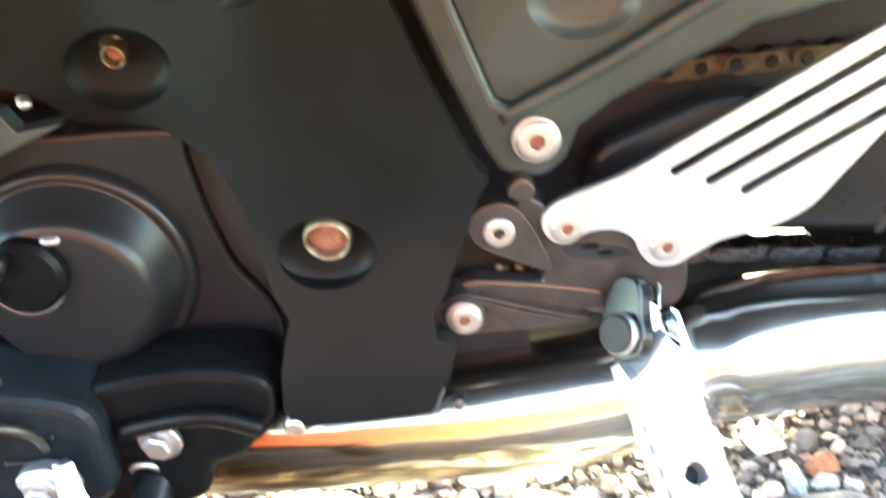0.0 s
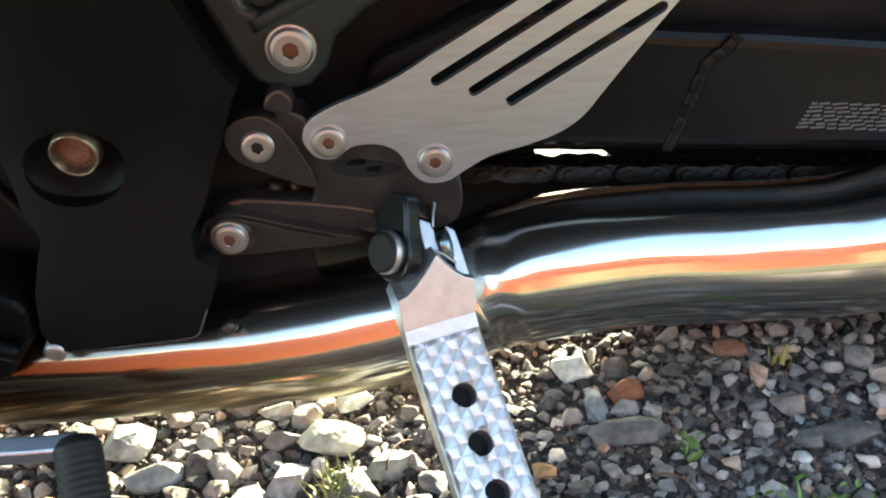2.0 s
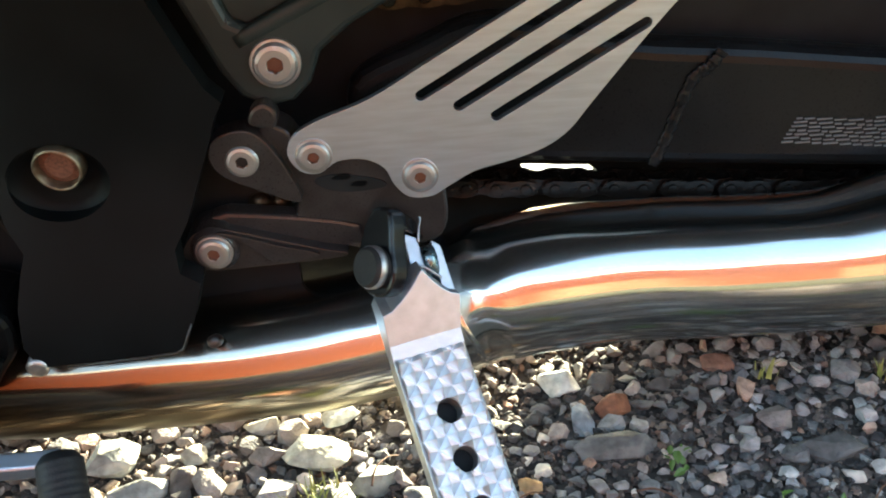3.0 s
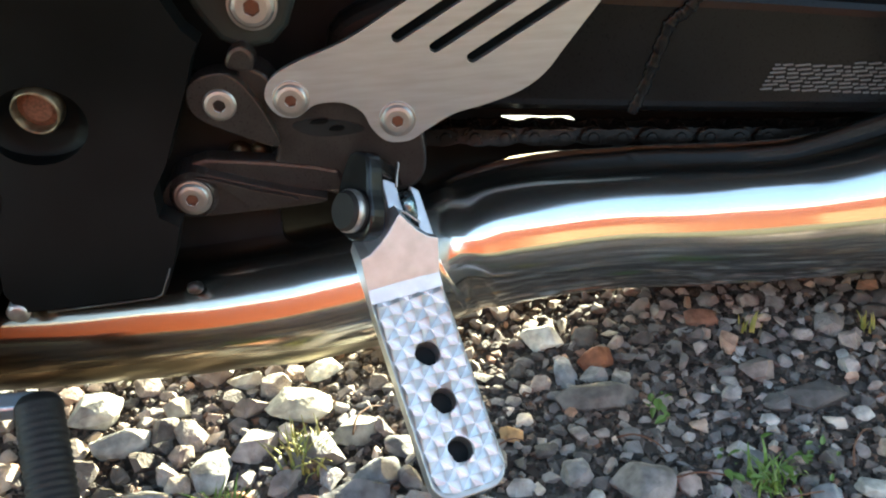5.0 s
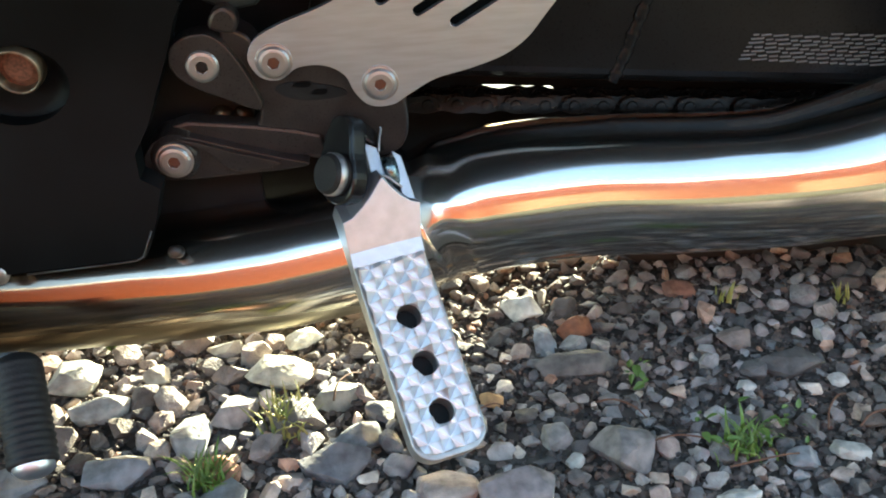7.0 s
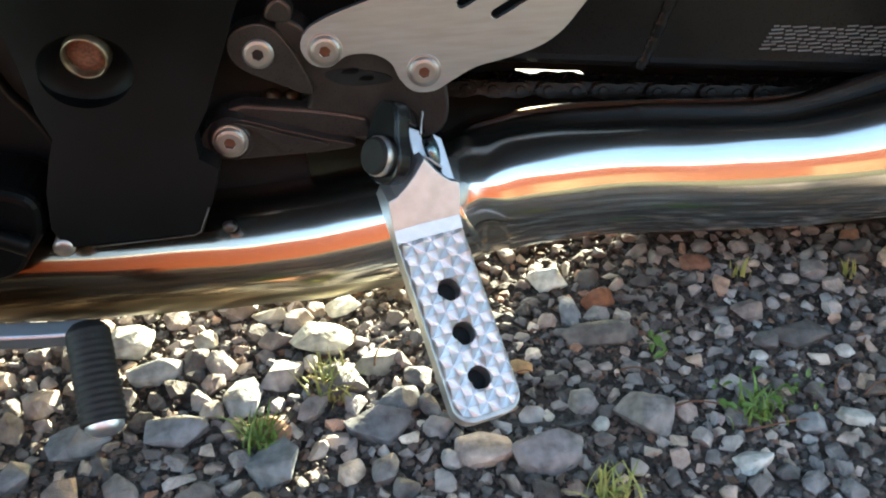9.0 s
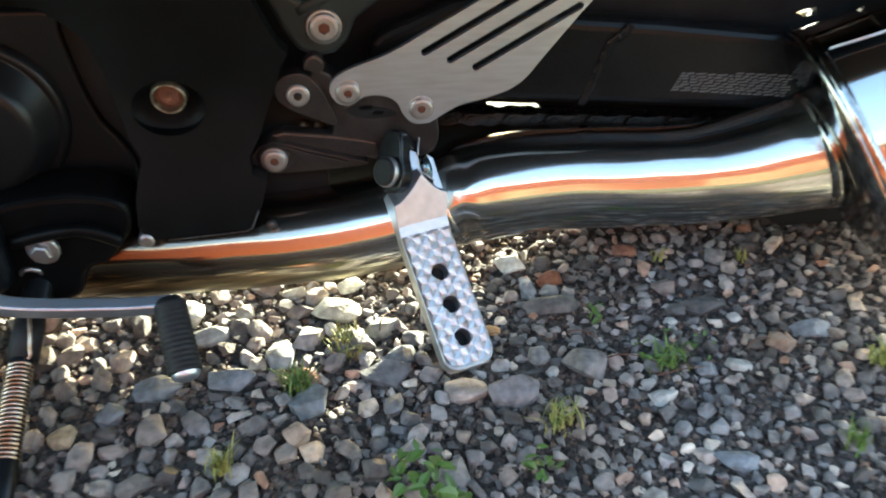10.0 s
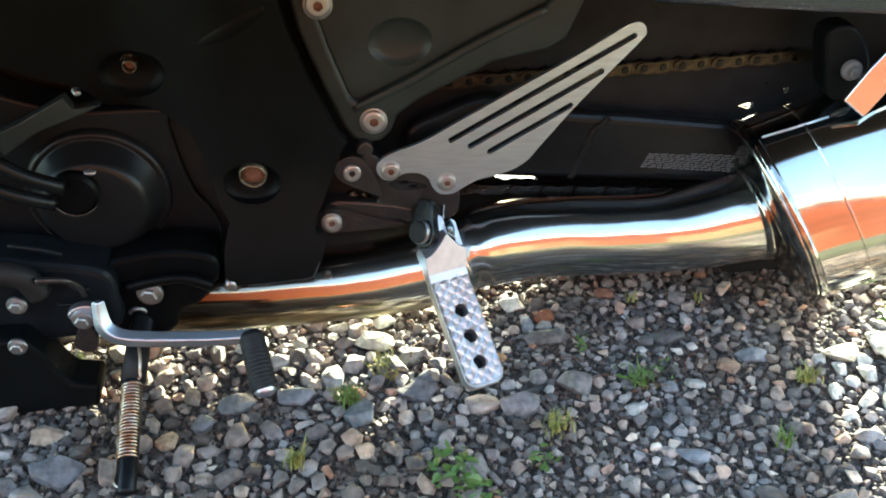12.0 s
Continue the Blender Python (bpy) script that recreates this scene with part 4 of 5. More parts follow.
part("sleeve", tube_bm([(-0.249, -0.0527, 0.0597), (-0.2539, -0.0894, 0.0392)], 0.0115, 20), M_RUBBER, stand, "black rubber sleeve", True)
part("washer", lathe_bm([(0, 0.002), (0.010, 0.002), (0.012, 0.0), (0.012, -0.004)], 24), M_BRASS, stand, "worn brass washer", False, pose(-0.2396, -0.0611, 0.0544, -30, 0, 0))

# swingarm, rear brace and chain
SW = rounded([(0.020, 0.182), (0.035, 0.171), (0.080, 0.1685), (0.115, 0.1660), (0.163, 0.1610), (0.236, 0.1535), (0.34, 0.1440), (0.46, 0.134), (0.46, 0.200), (0.37, 0.209), (0.25, 0.226), (0.17, 0.236), (0.10, 0.254), (0.055, 0.240), (0.020, 0.222)], 4)
swing = part("swingarm", plate_bm(SW, 0.035, 0.060), M_PAINT, bike, "satin black swingarm with a printed warning label", bevel=0.012, segs=4)
WELD = rounded([(0.2240, 0.0335, 0.2270), (0.2180, 0.0335, 0.2190), (0.2090, 0.0340, 0.2120), (0.2020, 0.0345, 0.1940), (0.1950, 0.0348, 0.1740), (0.1890, 0.0350, 0.1600)], 12, False)
part("weld_bead", tube_bm(WELD, [0.0022 + 0.0004 * math.sin(2.1 * i) + 0.0003 * math.sin(0.83 * i) for i in range(len(WELD))], 10, squash=(1.6, 0.6)), M_PAINT, swing, "uneven weld bead under black paint", True)
# bars stand for the lines of small print
random.seed(5)
for row in range(8):
    z0 = 0.1850 - 0.0025 * row
    x = 0.2715 - 0.0012 * row + (0.045 if row == 0 else 0)
    bm = bmesh.new()
    while x < 0.364 - 0.0004 * row:
        w = random.uniform(0.003, 0.009)
        zz = z0 - 0.120 * (x - 0.2715)
        box_bm((x, 0.0340, zz - 0.00045), (x + w, 0.0350, zz + 0.00045), bm)
        x += w + 0.0015
    part("print_line", bm, M_PRINT, swing, "line of small pale print")
hanger = part("axle_plate", plate_bm(rounded([(0.420, 0.318), (0.448, 0.322), (0.470, 0.290), (0.470, 0.256), (0.448, 0.246), (0.432, 0.256), (0.424, 0.285)], 4), 0.0, 0.03), M_PLASTIC, bike, "black hanger plate with a grey pin", bevel=0.004)
part("pin", lathe_bm([(0, 0.010), (0.0066, 0.010), (0.0076, 0.009), (0.0078, 0.004), (0.0125, 0.0035), (0.0135, 0.002), (0.0135, -0.004)], 28), M_PRINT, hanger, "dull grey pin end", False, pose(0.4510, -0.002, 0.2800) @ Matrix.Diagonal((0.75, 1, 0.75, 1)))
part("strap", plate_bm([(0.4327, 0.2612), (0.4546, 0.2438), (0.482, 0.2740), (0.560, 0.330), (0.560, 0.385), (0.480, 0.315), (0.456, 0.2900)], -0.032, -0.026), M_CHROME, hanger, "polished steel strap", bevel=0.001, m=pose(0.445, -0.029, 0.260, -13, 0, 0) @ pose(-0.445, 0.029, -0.260))


def chain_run(parent, p0, p1, n, name, plate_mat, pin_mat, width=0.016):
    """One run of roller chain: pairs of figure-eight side plates and pins."""
    p0, p1 = Vector(p0), Vector(p1)
    d = (p1 - p0) / n
    L = d.length
    ol = []
    for k in range(28):
        a = 2 * math.pi * k / 28
        c, s = math.cos(a), math.sin(a)
        ol.append((c * L * 0.92 , s * L * 0.46 * (0.58 + 0.42 * abs(c))))
    bm = plate_bm(ol, -0.0012, 0.0012)
    me = bpy.data.meshes.new("side_plate")
    bmesh.ops.recalc_face_normals(bm, faces=bm.faces)
    bm.to_mesh(me)
    bm.free()
    me.materials.append(plate_mat)
    bm = lathe_bm([(0, 0.0022), (0.17 * L, 0.0022), (0.20 * L, 0.0014), (0.20 * L, -0.003), (0.33 * L, -0.003), (0.33 * L, 0.001 - width)], 14)
    pin = bpy.data.meshes.new("pin")
    bmesh.ops.recalc_face_normals(bm, faces=bm.faces)
    bm.to_mesh(pin)
    bm.free()
    pin.materials.append(pin_mat)
    root = new(name)
    root.parent = parent
    ang = -math.degrees(math.atan2(d.z, d.x))
    for i in range(n):
        c = p0 + d * (i + 0.5)
        y = -0.002 if i % 2 else 0.001
        link("side_plate", me, None, root, m=pose(c.x, c.y + y, c.z, 0, ang, 0))
        link("side_plate", me, None, root, m=pose(c.x, c.y - y + width, c.z, 0, ang, 0))
        e = p0 + d * i
        link("pin", pin, None, root, m=pose(e.x, e.y - 0.002, e.z))
    return root


chain_run(bike, (0.045, 0.058, 0.2615), (0.44, 0.058, 0.2735), 20, "upper_chain_run", M_LINK, M_CHAIN)["label"] = "oily brass-toned drive chain"
chain_run(bike, (0.046, 0.0330, 0.1590), (0.44, 0.0330, 0.1255), 23, "lower_chain_run", M_CHAIN, M_CHAIN, 0.012)["label"] = "oily black drive chain"

# dark plate behind the covers, added to block light; opening over the lower chain
INNER = [(-0.62, 0.085), (-0.10, 0.082), (0.06, 0.072), (0.125, 0.058), (0.165, 0.045), (0.20, 0.042), (0.36, 0.030), (0.40, 0.004), (0.515, 0.004), (0.55, 0.10), (0.62, 0.16), (0.75, 0.30), (0.75, 0.62), (-0.62, 0.62)]
part("inner_plate", plate_bm(INNER, 0.068, 0.078, [[(0.1160, 0.1512), (0.1310, 0.1500), (0.1390, 0.1488), (0.1580, 0.1472), (0.1632, 0.1430), (0.1625, 0.1385), (0.1220, 0.1400), (0.1182, 0.1430)],
     [(0.374, 0.2165), (0.391, 0.2200), (0.393, 0.2130), (0.384, 0.2125)], [(0.400, 0.2400), (0.403, 0.2430), (0.4035, 0.2385)], [(0.4225, 0.2330), (0.4270, 0.2350), (0.4280, 0.2290), (0.4240, 0.2280)]]), M_DARK, bike, "dark plate in place of the inner frame and tyre, blocking light")
part("tail_panel", plate_bm([(0.17, 0.372), (0.24, 0.360), (0.34, 0.350), (0.46, 0.340), (0.62, 0.331), (0.75, 0.338), (0.75, 0.62), (0.28, 0.62)], -0.024, 0.03, shear=-0.0), M_TAIL, bike, "glossy blue-black tail panel", bevel=0.008, segs=4)
# filler plate, added to keep the gaps between the covers dark
part("backing", plate_bm([(-0.30, 0.095), (-0.06, 0.092), (-0.020, 0.10), (-0.020, 0.19), (-0.055, 0.21), (-0.075, 0.245), (-0.108, 0.34), (-0.168, 0.34), (-0.172, 0.262), (-0.30, 0.24)], 0.022, 0.028), M_DARK, bike, "dark filler plate added behind the gaps in the covers")
# unseen rear wheel, placed to shade the chain: tyre, rim and five spokes
wheel = new("rear_wheel")
wheel.parent = bike
wheel.matrix_basis = pose(0.42, 0.20, 0.322)
wheel["label"] = "unseen rear wheel with a black tyre, keeping the sun off the chain"
section = [(0.318, 0.0), (0.314, 0.030), (0.300, 0.056), (0.276, 0.070), (0.252, 0.066), (0.246, 0.050), (0.246, -0.050), (0.252, -0.066), (0.276, -0.070), (0.300, -0.056), (0.314, -0.030), (0.318, 0.0)]
part("tyre", lathe_bm(section, 72), M_RUBBER, wheel, "black rubber tyre", True)
part("rim", lathe_bm([(0.246, 0.062), (0.246, -0.062), (0.234, -0.050), (0.228, 0.0), (0.234, 0.050), (0.246, 0.062)], 72), M_PAINT, wheel, "black rim", True)
part("hub", lathe_bm([(0, 0.050), (0.045, 0.050), (0.045, -0.050), (0, -0.050)], 36), M_PAINT, wheel, "black hub")
for k in range(5):
    part("spoke", plate_bm([(-0.016, 0.04), (0.016, 0.04), (0.011, 0.232), (-0.011, 0.232)], -0.012, 0.012), M_PAINT, wheel, bevel=0.004, m=pose(0, 0, 0, 0, 72 * k + 90, 0))
# tank, seat and tail as one plain rounded hull: place along the bike, width, height
# out of view, widened to block the sky from the pipes' reflections
HULL = rounded([(-0.02, 0.47), (-0.15, 0.485), (-0.32, 0.53), (-0.35, 0.62), (-0.24, 0.82), (0.0, 0.93), (0.16, 0.95), (0.32, 0.93), (0.56, 0.82), (0.67, 0.62), (0.64, 0.53), (0.47, 0.485), (0.34, 0.47), (0.16, 0.465)], 5)
bm, rings = bmesh.new(), []
for hx, hw, hh in ((-1.00, 0.30, 0.45), (-0.90, 0.75, 0.75), (-0.70, 1.22, 0.95), (-0.40, 1.40, 1.05), (-0.10, 1.14, 0.98), (0.15, 0.98, 0.72), (0.40, 0.70, 0.55), (0.70, 0.58, 0.55), (0.95, 0.42, 0.5), (1.08, 0.2, 0.35)):
    rings.append([bm.verts.new((hx, 0.16 + (q[0] - 0.16) * hw, 0.465 + (q[1] - 0.465) * hh)) for q in HULL])
for a, b in zip(rings, rings[1:]):
    for k in range(len(a)):
        bm.faces.new((a[k], a[(k + 1) % len(a)], b[(k + 1) % len(a)], b[k]))
bm.faces.new(rings[0])
bm.faces.new(rings[-1])
part("unseen_hull", bm, material("dark_brown_plastic", (0.024, 0.018, 0.018), 0.5, vary=0.3, scale=8, bump=0.05, bump_scale=200, spec=0.3), bike, "plain dark unseen hull that keeps the sky out of the pipes", True)
# added plate stands for the tyre foot and its shade, and blocks sun
M_TYRE_SHADE = material("brown_black_tyre_shade", (0.016, 0.010, 0.008), 0.7, vary=0.4, scale=30, bump=0.2, bump_scale=500)
part("tyre_shade_plate", plate_bm([(0.13, 0.075), (0.150, 0.052), (0.195, 0.022), (0.225, 0.001), (0.515, 0.001), (0.530, 0.10)], 0.084, 0.096), M_TYRE_SHADE, bike, "dark brown plate in place of the tyre foot and its shade", bevel=0.003)
part("fold_line", tube_bm([(0.3652, -0.0147, 0.2196), (0.3972, -0.0160, 0.2291), (0.4293, -0.0168, 0.2389)], 0.0010, 10), M_ALU, muffler, "bright folded seam", True)

# ---------------------------------------------------------------- surroundings behind the camera
def siding_house():
    house = tagged(new("house"), "house with orange-red painted clapboard siding beyond the lawn", "house")
    mat = material("orange_siding_paint", (0.070, 0.0158, 0.0058), 0.7, vary=0.12, scale=1.5, bump=0.1, bump_scale=80, spec=0.1)
    nt = mat.node_tree
    paint = nt.nodes["Principled BSDF"]
    tone, pick = nt.nodes.new("ShaderNodeVectorMath"), nt.nodes.new("ShaderNodeMapRange")
    tone.operation = "SCALE"
    pick.inputs["To Min"].default_value, pick.inputs["To Max"].default_value = 0.72, 1.18
    nt.links.new(nt.nodes.new("ShaderNodeObjectInfo").outputs["Random"], pick.inputs["Value"])
    nt.links.new(paint.inputs["Base Color"].links[0].from_socket, tone.inputs[0])
    nt.links.new(pick.outputs[0], tone.inputs["Scale"])
    nt.links.new(tone.outputs[0], paint.inputs["Base Color"])
    trim = material("white_trim_paint", (0.75, 0.74, 0.70), 0.5, vary=0.06, scale=2)
    y = -7.0
    bm = box_bm((-7.5, y - 0.3, 0), (7.5, y, 4.0))
    part("wall", bm, mat, house)
    board = bpy.data.meshes.new("board")
    b = bmesh.new()
    vs = [b.verts.new(q) for q in ((-7.5, 0, 0), (7.5, 0, 0), (7.5, 0.03, 0), (-7.5, 0.03, 0), (-7.5, 0, 0.16), (7.5, 0, 0.16), (7.5, 0.006, 0.16), (-7.5, 0.006, 0.16))]
    for f in ((0, 1, 2, 3), (3, 2, 6, 7), (7, 6, 5, 4), (0, 3, 7, 4), (1, 5, 6, 2)):
        b.faces.new([vs[i] for i in f])
    b.to_mesh(board)
    b.free()
    board.materials.append(mat)
    for i in range(23):
        link("board", board, None, house, m=pose(0, y, 0.2 + 0.16 * i))
    cream = material("cream_door_paint", (0.115, 0.078, 0.045), 0.6, vary=0.15, scale=2, bump=0.05, spec=0.1)
    door = part("garage_door", box_bm((0.85, y, 0.05), (1.95, y + 0.04, 2.05)), cream, house, "cream sectional door", bevel=0.01)
    for i in range(3):
        part("door_panel", box_bm((0.97, y + 0.038, 0.20 + 0.64 * i), (1.83, y + 0.06, 0.72 + 0.64 * i)), cream, door, bevel=0.012)
    part("eave", box_bm((-7.8, y - 0.4, 4.0), (7.8, y + 0.35, 4.12)), trim, house, "white eave")
    return house


siding_house()
sheet("driveway", -60, 60, -7.2, -5.9, 0.016, material("pale_concrete", (0.20, 0.165, 0.105), 0.8, vary=0.2, scale=4, bump=0.3, bump_scale=90), "pale concrete strip along the house", "driveway")
# added pale sheet, so the gap over the chain looks bright
sheet("pavement", -60, 60, 0.27, 6.0, 0.012, material("pale_added_sheet", (0.46, 0.44, 0.40), 0.8, vary=0.2, scale=6, bump=0.1, bump_scale=200), "pale sheet added beyond the motorcycle to brighten its gaps", "pavement")
lawn = sheet("lawn", -60, 60, -7.2, -0.62, 0.012, material("dry_grass", (0.100, 0.094, 0.036), 0.9, vary=0.4, tint=(0.034, 0.038, 0.014), scale=2.2, bump=0.6, bump_scale=60), "yellow-green lawn in front of the house", "lawn")

# ---------------------------------------------------------------- gravel
rng = np.random.default_rng(11)


def rock_variants(count, corners, worn, fine=True):
    """Crushed rock: the hull of scattered corners, its edges worn on the larger stones."""
    out = []
    for k in range(count):
        bm = bmesh.new()
        for _ in range(corners):
            d = rng.normal(size=3)
            d /= (np.abs(d) ** 2.6).sum() ** (1 / 2.6)          # a rounded block
            bm.verts.new(d * rng.uniform(0.86, 1.0))
        hull = bmesh.ops.convex_hull(bm, input=bm.verts[:])
        bmesh.ops.delete(bm, geom=[w for w in bm.verts if not w.link_faces], context="VERTS")
        if worn:
            bmesh.ops.dissolve_limit(bm, angle_limit=radians(14), verts=bm.verts[:], edges=bm.edges[:])
            bmesh.ops.bevel(bm, geom=bm.edges[:], offset=worn, segments=2 if fine else 1, profile=0.6, affect="EDGES", clamp_overlap=True)
            bmesh.ops.triangulate(bm, faces=bm.faces[:])
            if fine:
                bmesh.ops.subdivide_edges(bm, edges=[e for e in bm.edges if e.calc_length() > 0.5], cuts=2, use_grid_fill=True)
            for v in bm.verts:
                v.co *= 1 + 0.045 * noise.noise(v.co * 3.1 + Vector((k * 7.1, 0, 0))) + 0.02 * noise.noise(v.co * 9 + Vector((k * 3.3, 0, 0)))
        bmesh.ops.triangulate(bm, faces=bm.faces[:])
        bmesh.ops.recalc_face_normals(bm, faces=bm.faces[:])
        bm.verts.ensure_lookup_table()
        bm.verts.index_update()
        v = np.array([w.co[:] for w in bm.verts])
        f = np.array([[q.index for q in p.verts] for p in bm.faces])
        bm.free()
        out.append((v, f))
    return out


ROCKS = rock_variants(28, 14, 0.16, False)
PEBBLES = rock_variants(14, 13, 0)
CHIPS = rock_variants(28, 12, 0.17, False)
BOULDERS = rock_variants(22, 19, 0.17)


def turn():
    q = rng.normal(size=4)
    q /= np.linalg.norm(q)
    w, x, y, z = q
    return np.array([[1 - 2 * (y * y + z * z), 2 * (x * y - z * w), 2 * (x * z + y * w)], [2 * (x * y + z * w), 1 - 2 * (x * x + z * z), 2 * (y * z - x * w)],
                     [2 * (x * z - y * w), 2 * (y * z + x * w), 1 - 2 * (x * x + y * y)]])


# known stones: x, y, half length, half width, turn, colour
# pale stones right of x 0.42 also paint a sunlit patch
KNOWN = [(0.503, -0.084, 0.020, 0.015, 12, (0.66, 0.63, 0.56)), (0.488, -0.152, 0.016, 0.012, -15, (0.62, 0.58, 0.50)), (0.444, -0.118, 0.012, 0.010, 25, (0.66, 0.62, 0.55)), (0.535, -0.150, 0.018, 0.012, 40, (0.6, 0.56, 0.5)), (0.432, -0.098, 0.008, 0.007, 0, (0.6, 0.57, 0.52)), (0.446, -0.140, 0.009, 0.008, 40, (0.58, 0.55, 0.5)), (0.476, -0.108, 0.010, 0.008, 70, (0.64, 0.6, 0.52)),
         (0.165, 0.010, 0.0125, 0.010, 15, (0.26, 0.095, 0.045)), (0.104, -0.054, 0.0065, 0.008, 60, (0.45, 0.25, 0.11)), (0.134, 0.036, 0.015, 0.012, -20, (0.62, 0.60, 0.54)),
         (0.144, -0.001, 0.0075, 0.015, 0, (0.25, 0.25, 0.26)), (0.160, -0.028, 0.026, 0.011, 4, (0.14, 0.125, 0.115)), (0.169, -0.109, 0.0195, 0.0175, -10, (0.20, 0.185, 0.18)),
         (0.109, -0.130, 0.0220, 0.0165, 0, (0.21, 0.185, 0.185)), (-0.021, -0.014, 0.022, 0.014, -4, (0.50, 0.46, 0.36)), (0.013, -0.040, 0.018, 0.011, -4, (0.30, 0.29, 0.25)),
         (-0.046, -0.047, 0.017, 0.012, 10, (0.36, 0.33, 0.31)), (0.242, 0.046, 0.014, 0.008, -8, (0.24, 0.12, 0.08)), (0.261, -0.013, 0.011, 0.011, 0, (0.25, 0.20, 0.18)),
         (0.284, -0.044, 0.022, 0.012, 0, (0.095, 0.090, 0.088)), (0.307, -0.061, 0.007, 0.006, 0, (0.50, 0.46, 0.42)), (0.254, -0.059, 0.006, 0.005, 0, (0.48, 0.45, 0.42)), (0.093, -0.074, 0.008, 0.008, 30, (0.26, 0.24, 0.22)), (0.135, -0.091, 0.010, 0.010, 0, (0.24, 0.23, 0.22)),
         (0.143, -0.109, 0.006, 0.006, 20, (0.45, 0.43, 0.38)), (0.289, -0.120, 0.013, 0.007, -20, (0.40, 0.38, 0.34)), (-0.148, -0.005, 0.019, 0.016, 0, (0.36, 0.35, 0.31)),
         (-0.127, -0.033, 0.019, 0.011, 10, (0.32, 0.31, 0.28)), (-0.059, 0.020, 0.012, 0.009, 0, (0.46, 0.43, 0.36)), (-0.098, -0.004, 0.010, 0.009, 30, (0.42, 0.38, 0.30)),
         (-0.105, -0.091, 0.022, 0.014, 5, (0.20, 0.205, 0.215)), (0.014, -0.100, 0.020, 0.014, 0, (0.15, 0.15, 0.16)), (0.026, -0.079, 0.016, 0.011, 25, (0.17, 0.175, 0.185)),
         (-0.068, -0.067, 0.013, 0.016, 0, (0.27, 0.27, 0.26)), (-0.010, 0.022, 0.014, 0.009, 15, (0.55, 0.53, 0.46)), (0.220, -0.148, 0.012, 0.009, 10, (0.50, 0.48, 0.45)),
         (0.263, -0.123, 0.010, 0.009, 0, (0.22, 0.225, 0.235)), (0.457, -0.094, 0.0235, 0.0165, 20, (0.60, 0.55, 0.44)), (0.520, -0.112, 0.034, 0.020, -10, (0.60, 0.55, 0.43)),
         (0.468, -0.130, 0.018, 0.012, 30, (0.52, 0.49, 0.43)), (0.363, -0.085, 0.018, 0.011, -8, (0.22, 0.225, 0.23)), (-0.223, -0.139, 0.012, 0.011, 0, (0.38, 0.28, 0.17)),
         (-0.335, -0.116, 0.018, 0.011, -10, (0.38, 0.30, 0.22)), (-0.045, -0.125, 0.017, 0.016, 0, (0.16, 0.165, 0.17)), (-0.190, -0.120, 0.013, 0.013, 0, (0.15, 0.155, 0.16)),
         (-0.315, -0.170, 0.024, 0.018, 0, (0.16, 0.165, 0.175)), (0.424, -0.150, 0.012, 0.010, 20, (0.66, 0.62, 0.52)), (0.448, -0.168, 0.010, 0.012, -30, (0.62, 0.58, 0.48)), (0.420, -0.186, 0.009, 0.007, 10, (0.66, 0.6, 0.5)), (0.470, -0.172, 0.014, 0.009, 60, (0.60, 0.56, 0.46)), (0.252, -0.218, 0.017, 0.011, -12, (0.22, 0.23, 0.25)), (-0.160, -0.095, 0.020, 0.013, 8, (0.17, 0.175, 0.18))]

AREA = (-0.75, 0.95, -0.60, 0.75)
CELL = 0.012
gridmap = {}


def free(x, y, r, slack):
    k = int((r + 0.03) / CELL) + 1
    cx, cy = int(x / CELL), int(y / CELL)
    for i in range(cx - k, cx + k + 1):
        for j in range(cy - k, cy + k + 1):
            for px, py, pr in gridmap.get((i, j), ()):
                if (px - x) ** 2 + (py - y) ** 2 < ((pr + r) * slack) ** 2:
                    return False
    gridmap.setdefault((cx, cy), []).append((x, y, r))
    return True


stones = []
for x, y, a, b, t, c in KNOWN:
    gridmap.setdefault((int(x / CELL), int(y / CELL)), []).append((x, y, (a + b) / 2))
for lo, hi, tries, slack in ((0.0120, 0.0165, 420, 0.95), (0.0080, 0.0115, 3200, 0.9), (0.0050, 0.0080, 26000, 0.84), (0.0030, 0.0050, 60000, 0.8)):
    for _ in range(tries):
        x, y = rng.uniform(AREA[0], AREA[1]), rng.uniform(AREA[2], AREA[3])
        r = rng.uniform(lo, hi)
        if x > 0.05 and rng.random() < (0.95 if r > 0.0115 else 0.86 if r > 0.0080 else 0.25 if r > 0.0062 else 0.0):
            continue
        if 0.07 < x < 0.31 and -0.085 < y < -0.015 and r > 0.0042 and rng.random() < 0.68:
            continue          # bare soil with crumbs
        if r < 0.006 and (y > 0.30 or y < -0.42):
            continue
        if free(x, y, r, slack):
            stones.append((x, y, r))


def put_stone(x, y, r, variants):
    v, f = variants[rng.integers(len(variants))]
    s = np.array([rng.uniform(0.95, 1.35), rng.uniform(0.75, 1.05), rng.uniform(0.55, 0.85)]) * r * 1.12
    a = rng.uniform(0, 2 * np.pi)
    ca, sa = np.cos(a), np.sin(a)
    q = (v @ turn().T) * s
    q = q @ np.array([[ca, sa, 0], [-sa, ca, 0], [0, 0, 1]])
    q[:, 2] *= 1
    low = q[:, 2].min()
    return q + np.array([x, y, -low - 0.22 * r]), f


# the stones nearest to the pegs and the lever are pieces of the ground; the rest is one bed
near = sorted((s for s in stones if -0.33 < s[0] < 0.42 and -0.20 < s[1] < 0.09 and s[2] > 0.0072), key=lambda s: -s[2])[:276]
nearset = set(near)
rest = [s for s in stones if s not in nearset and s[1] < 0.27]
verts, faces, base = [], [], 0
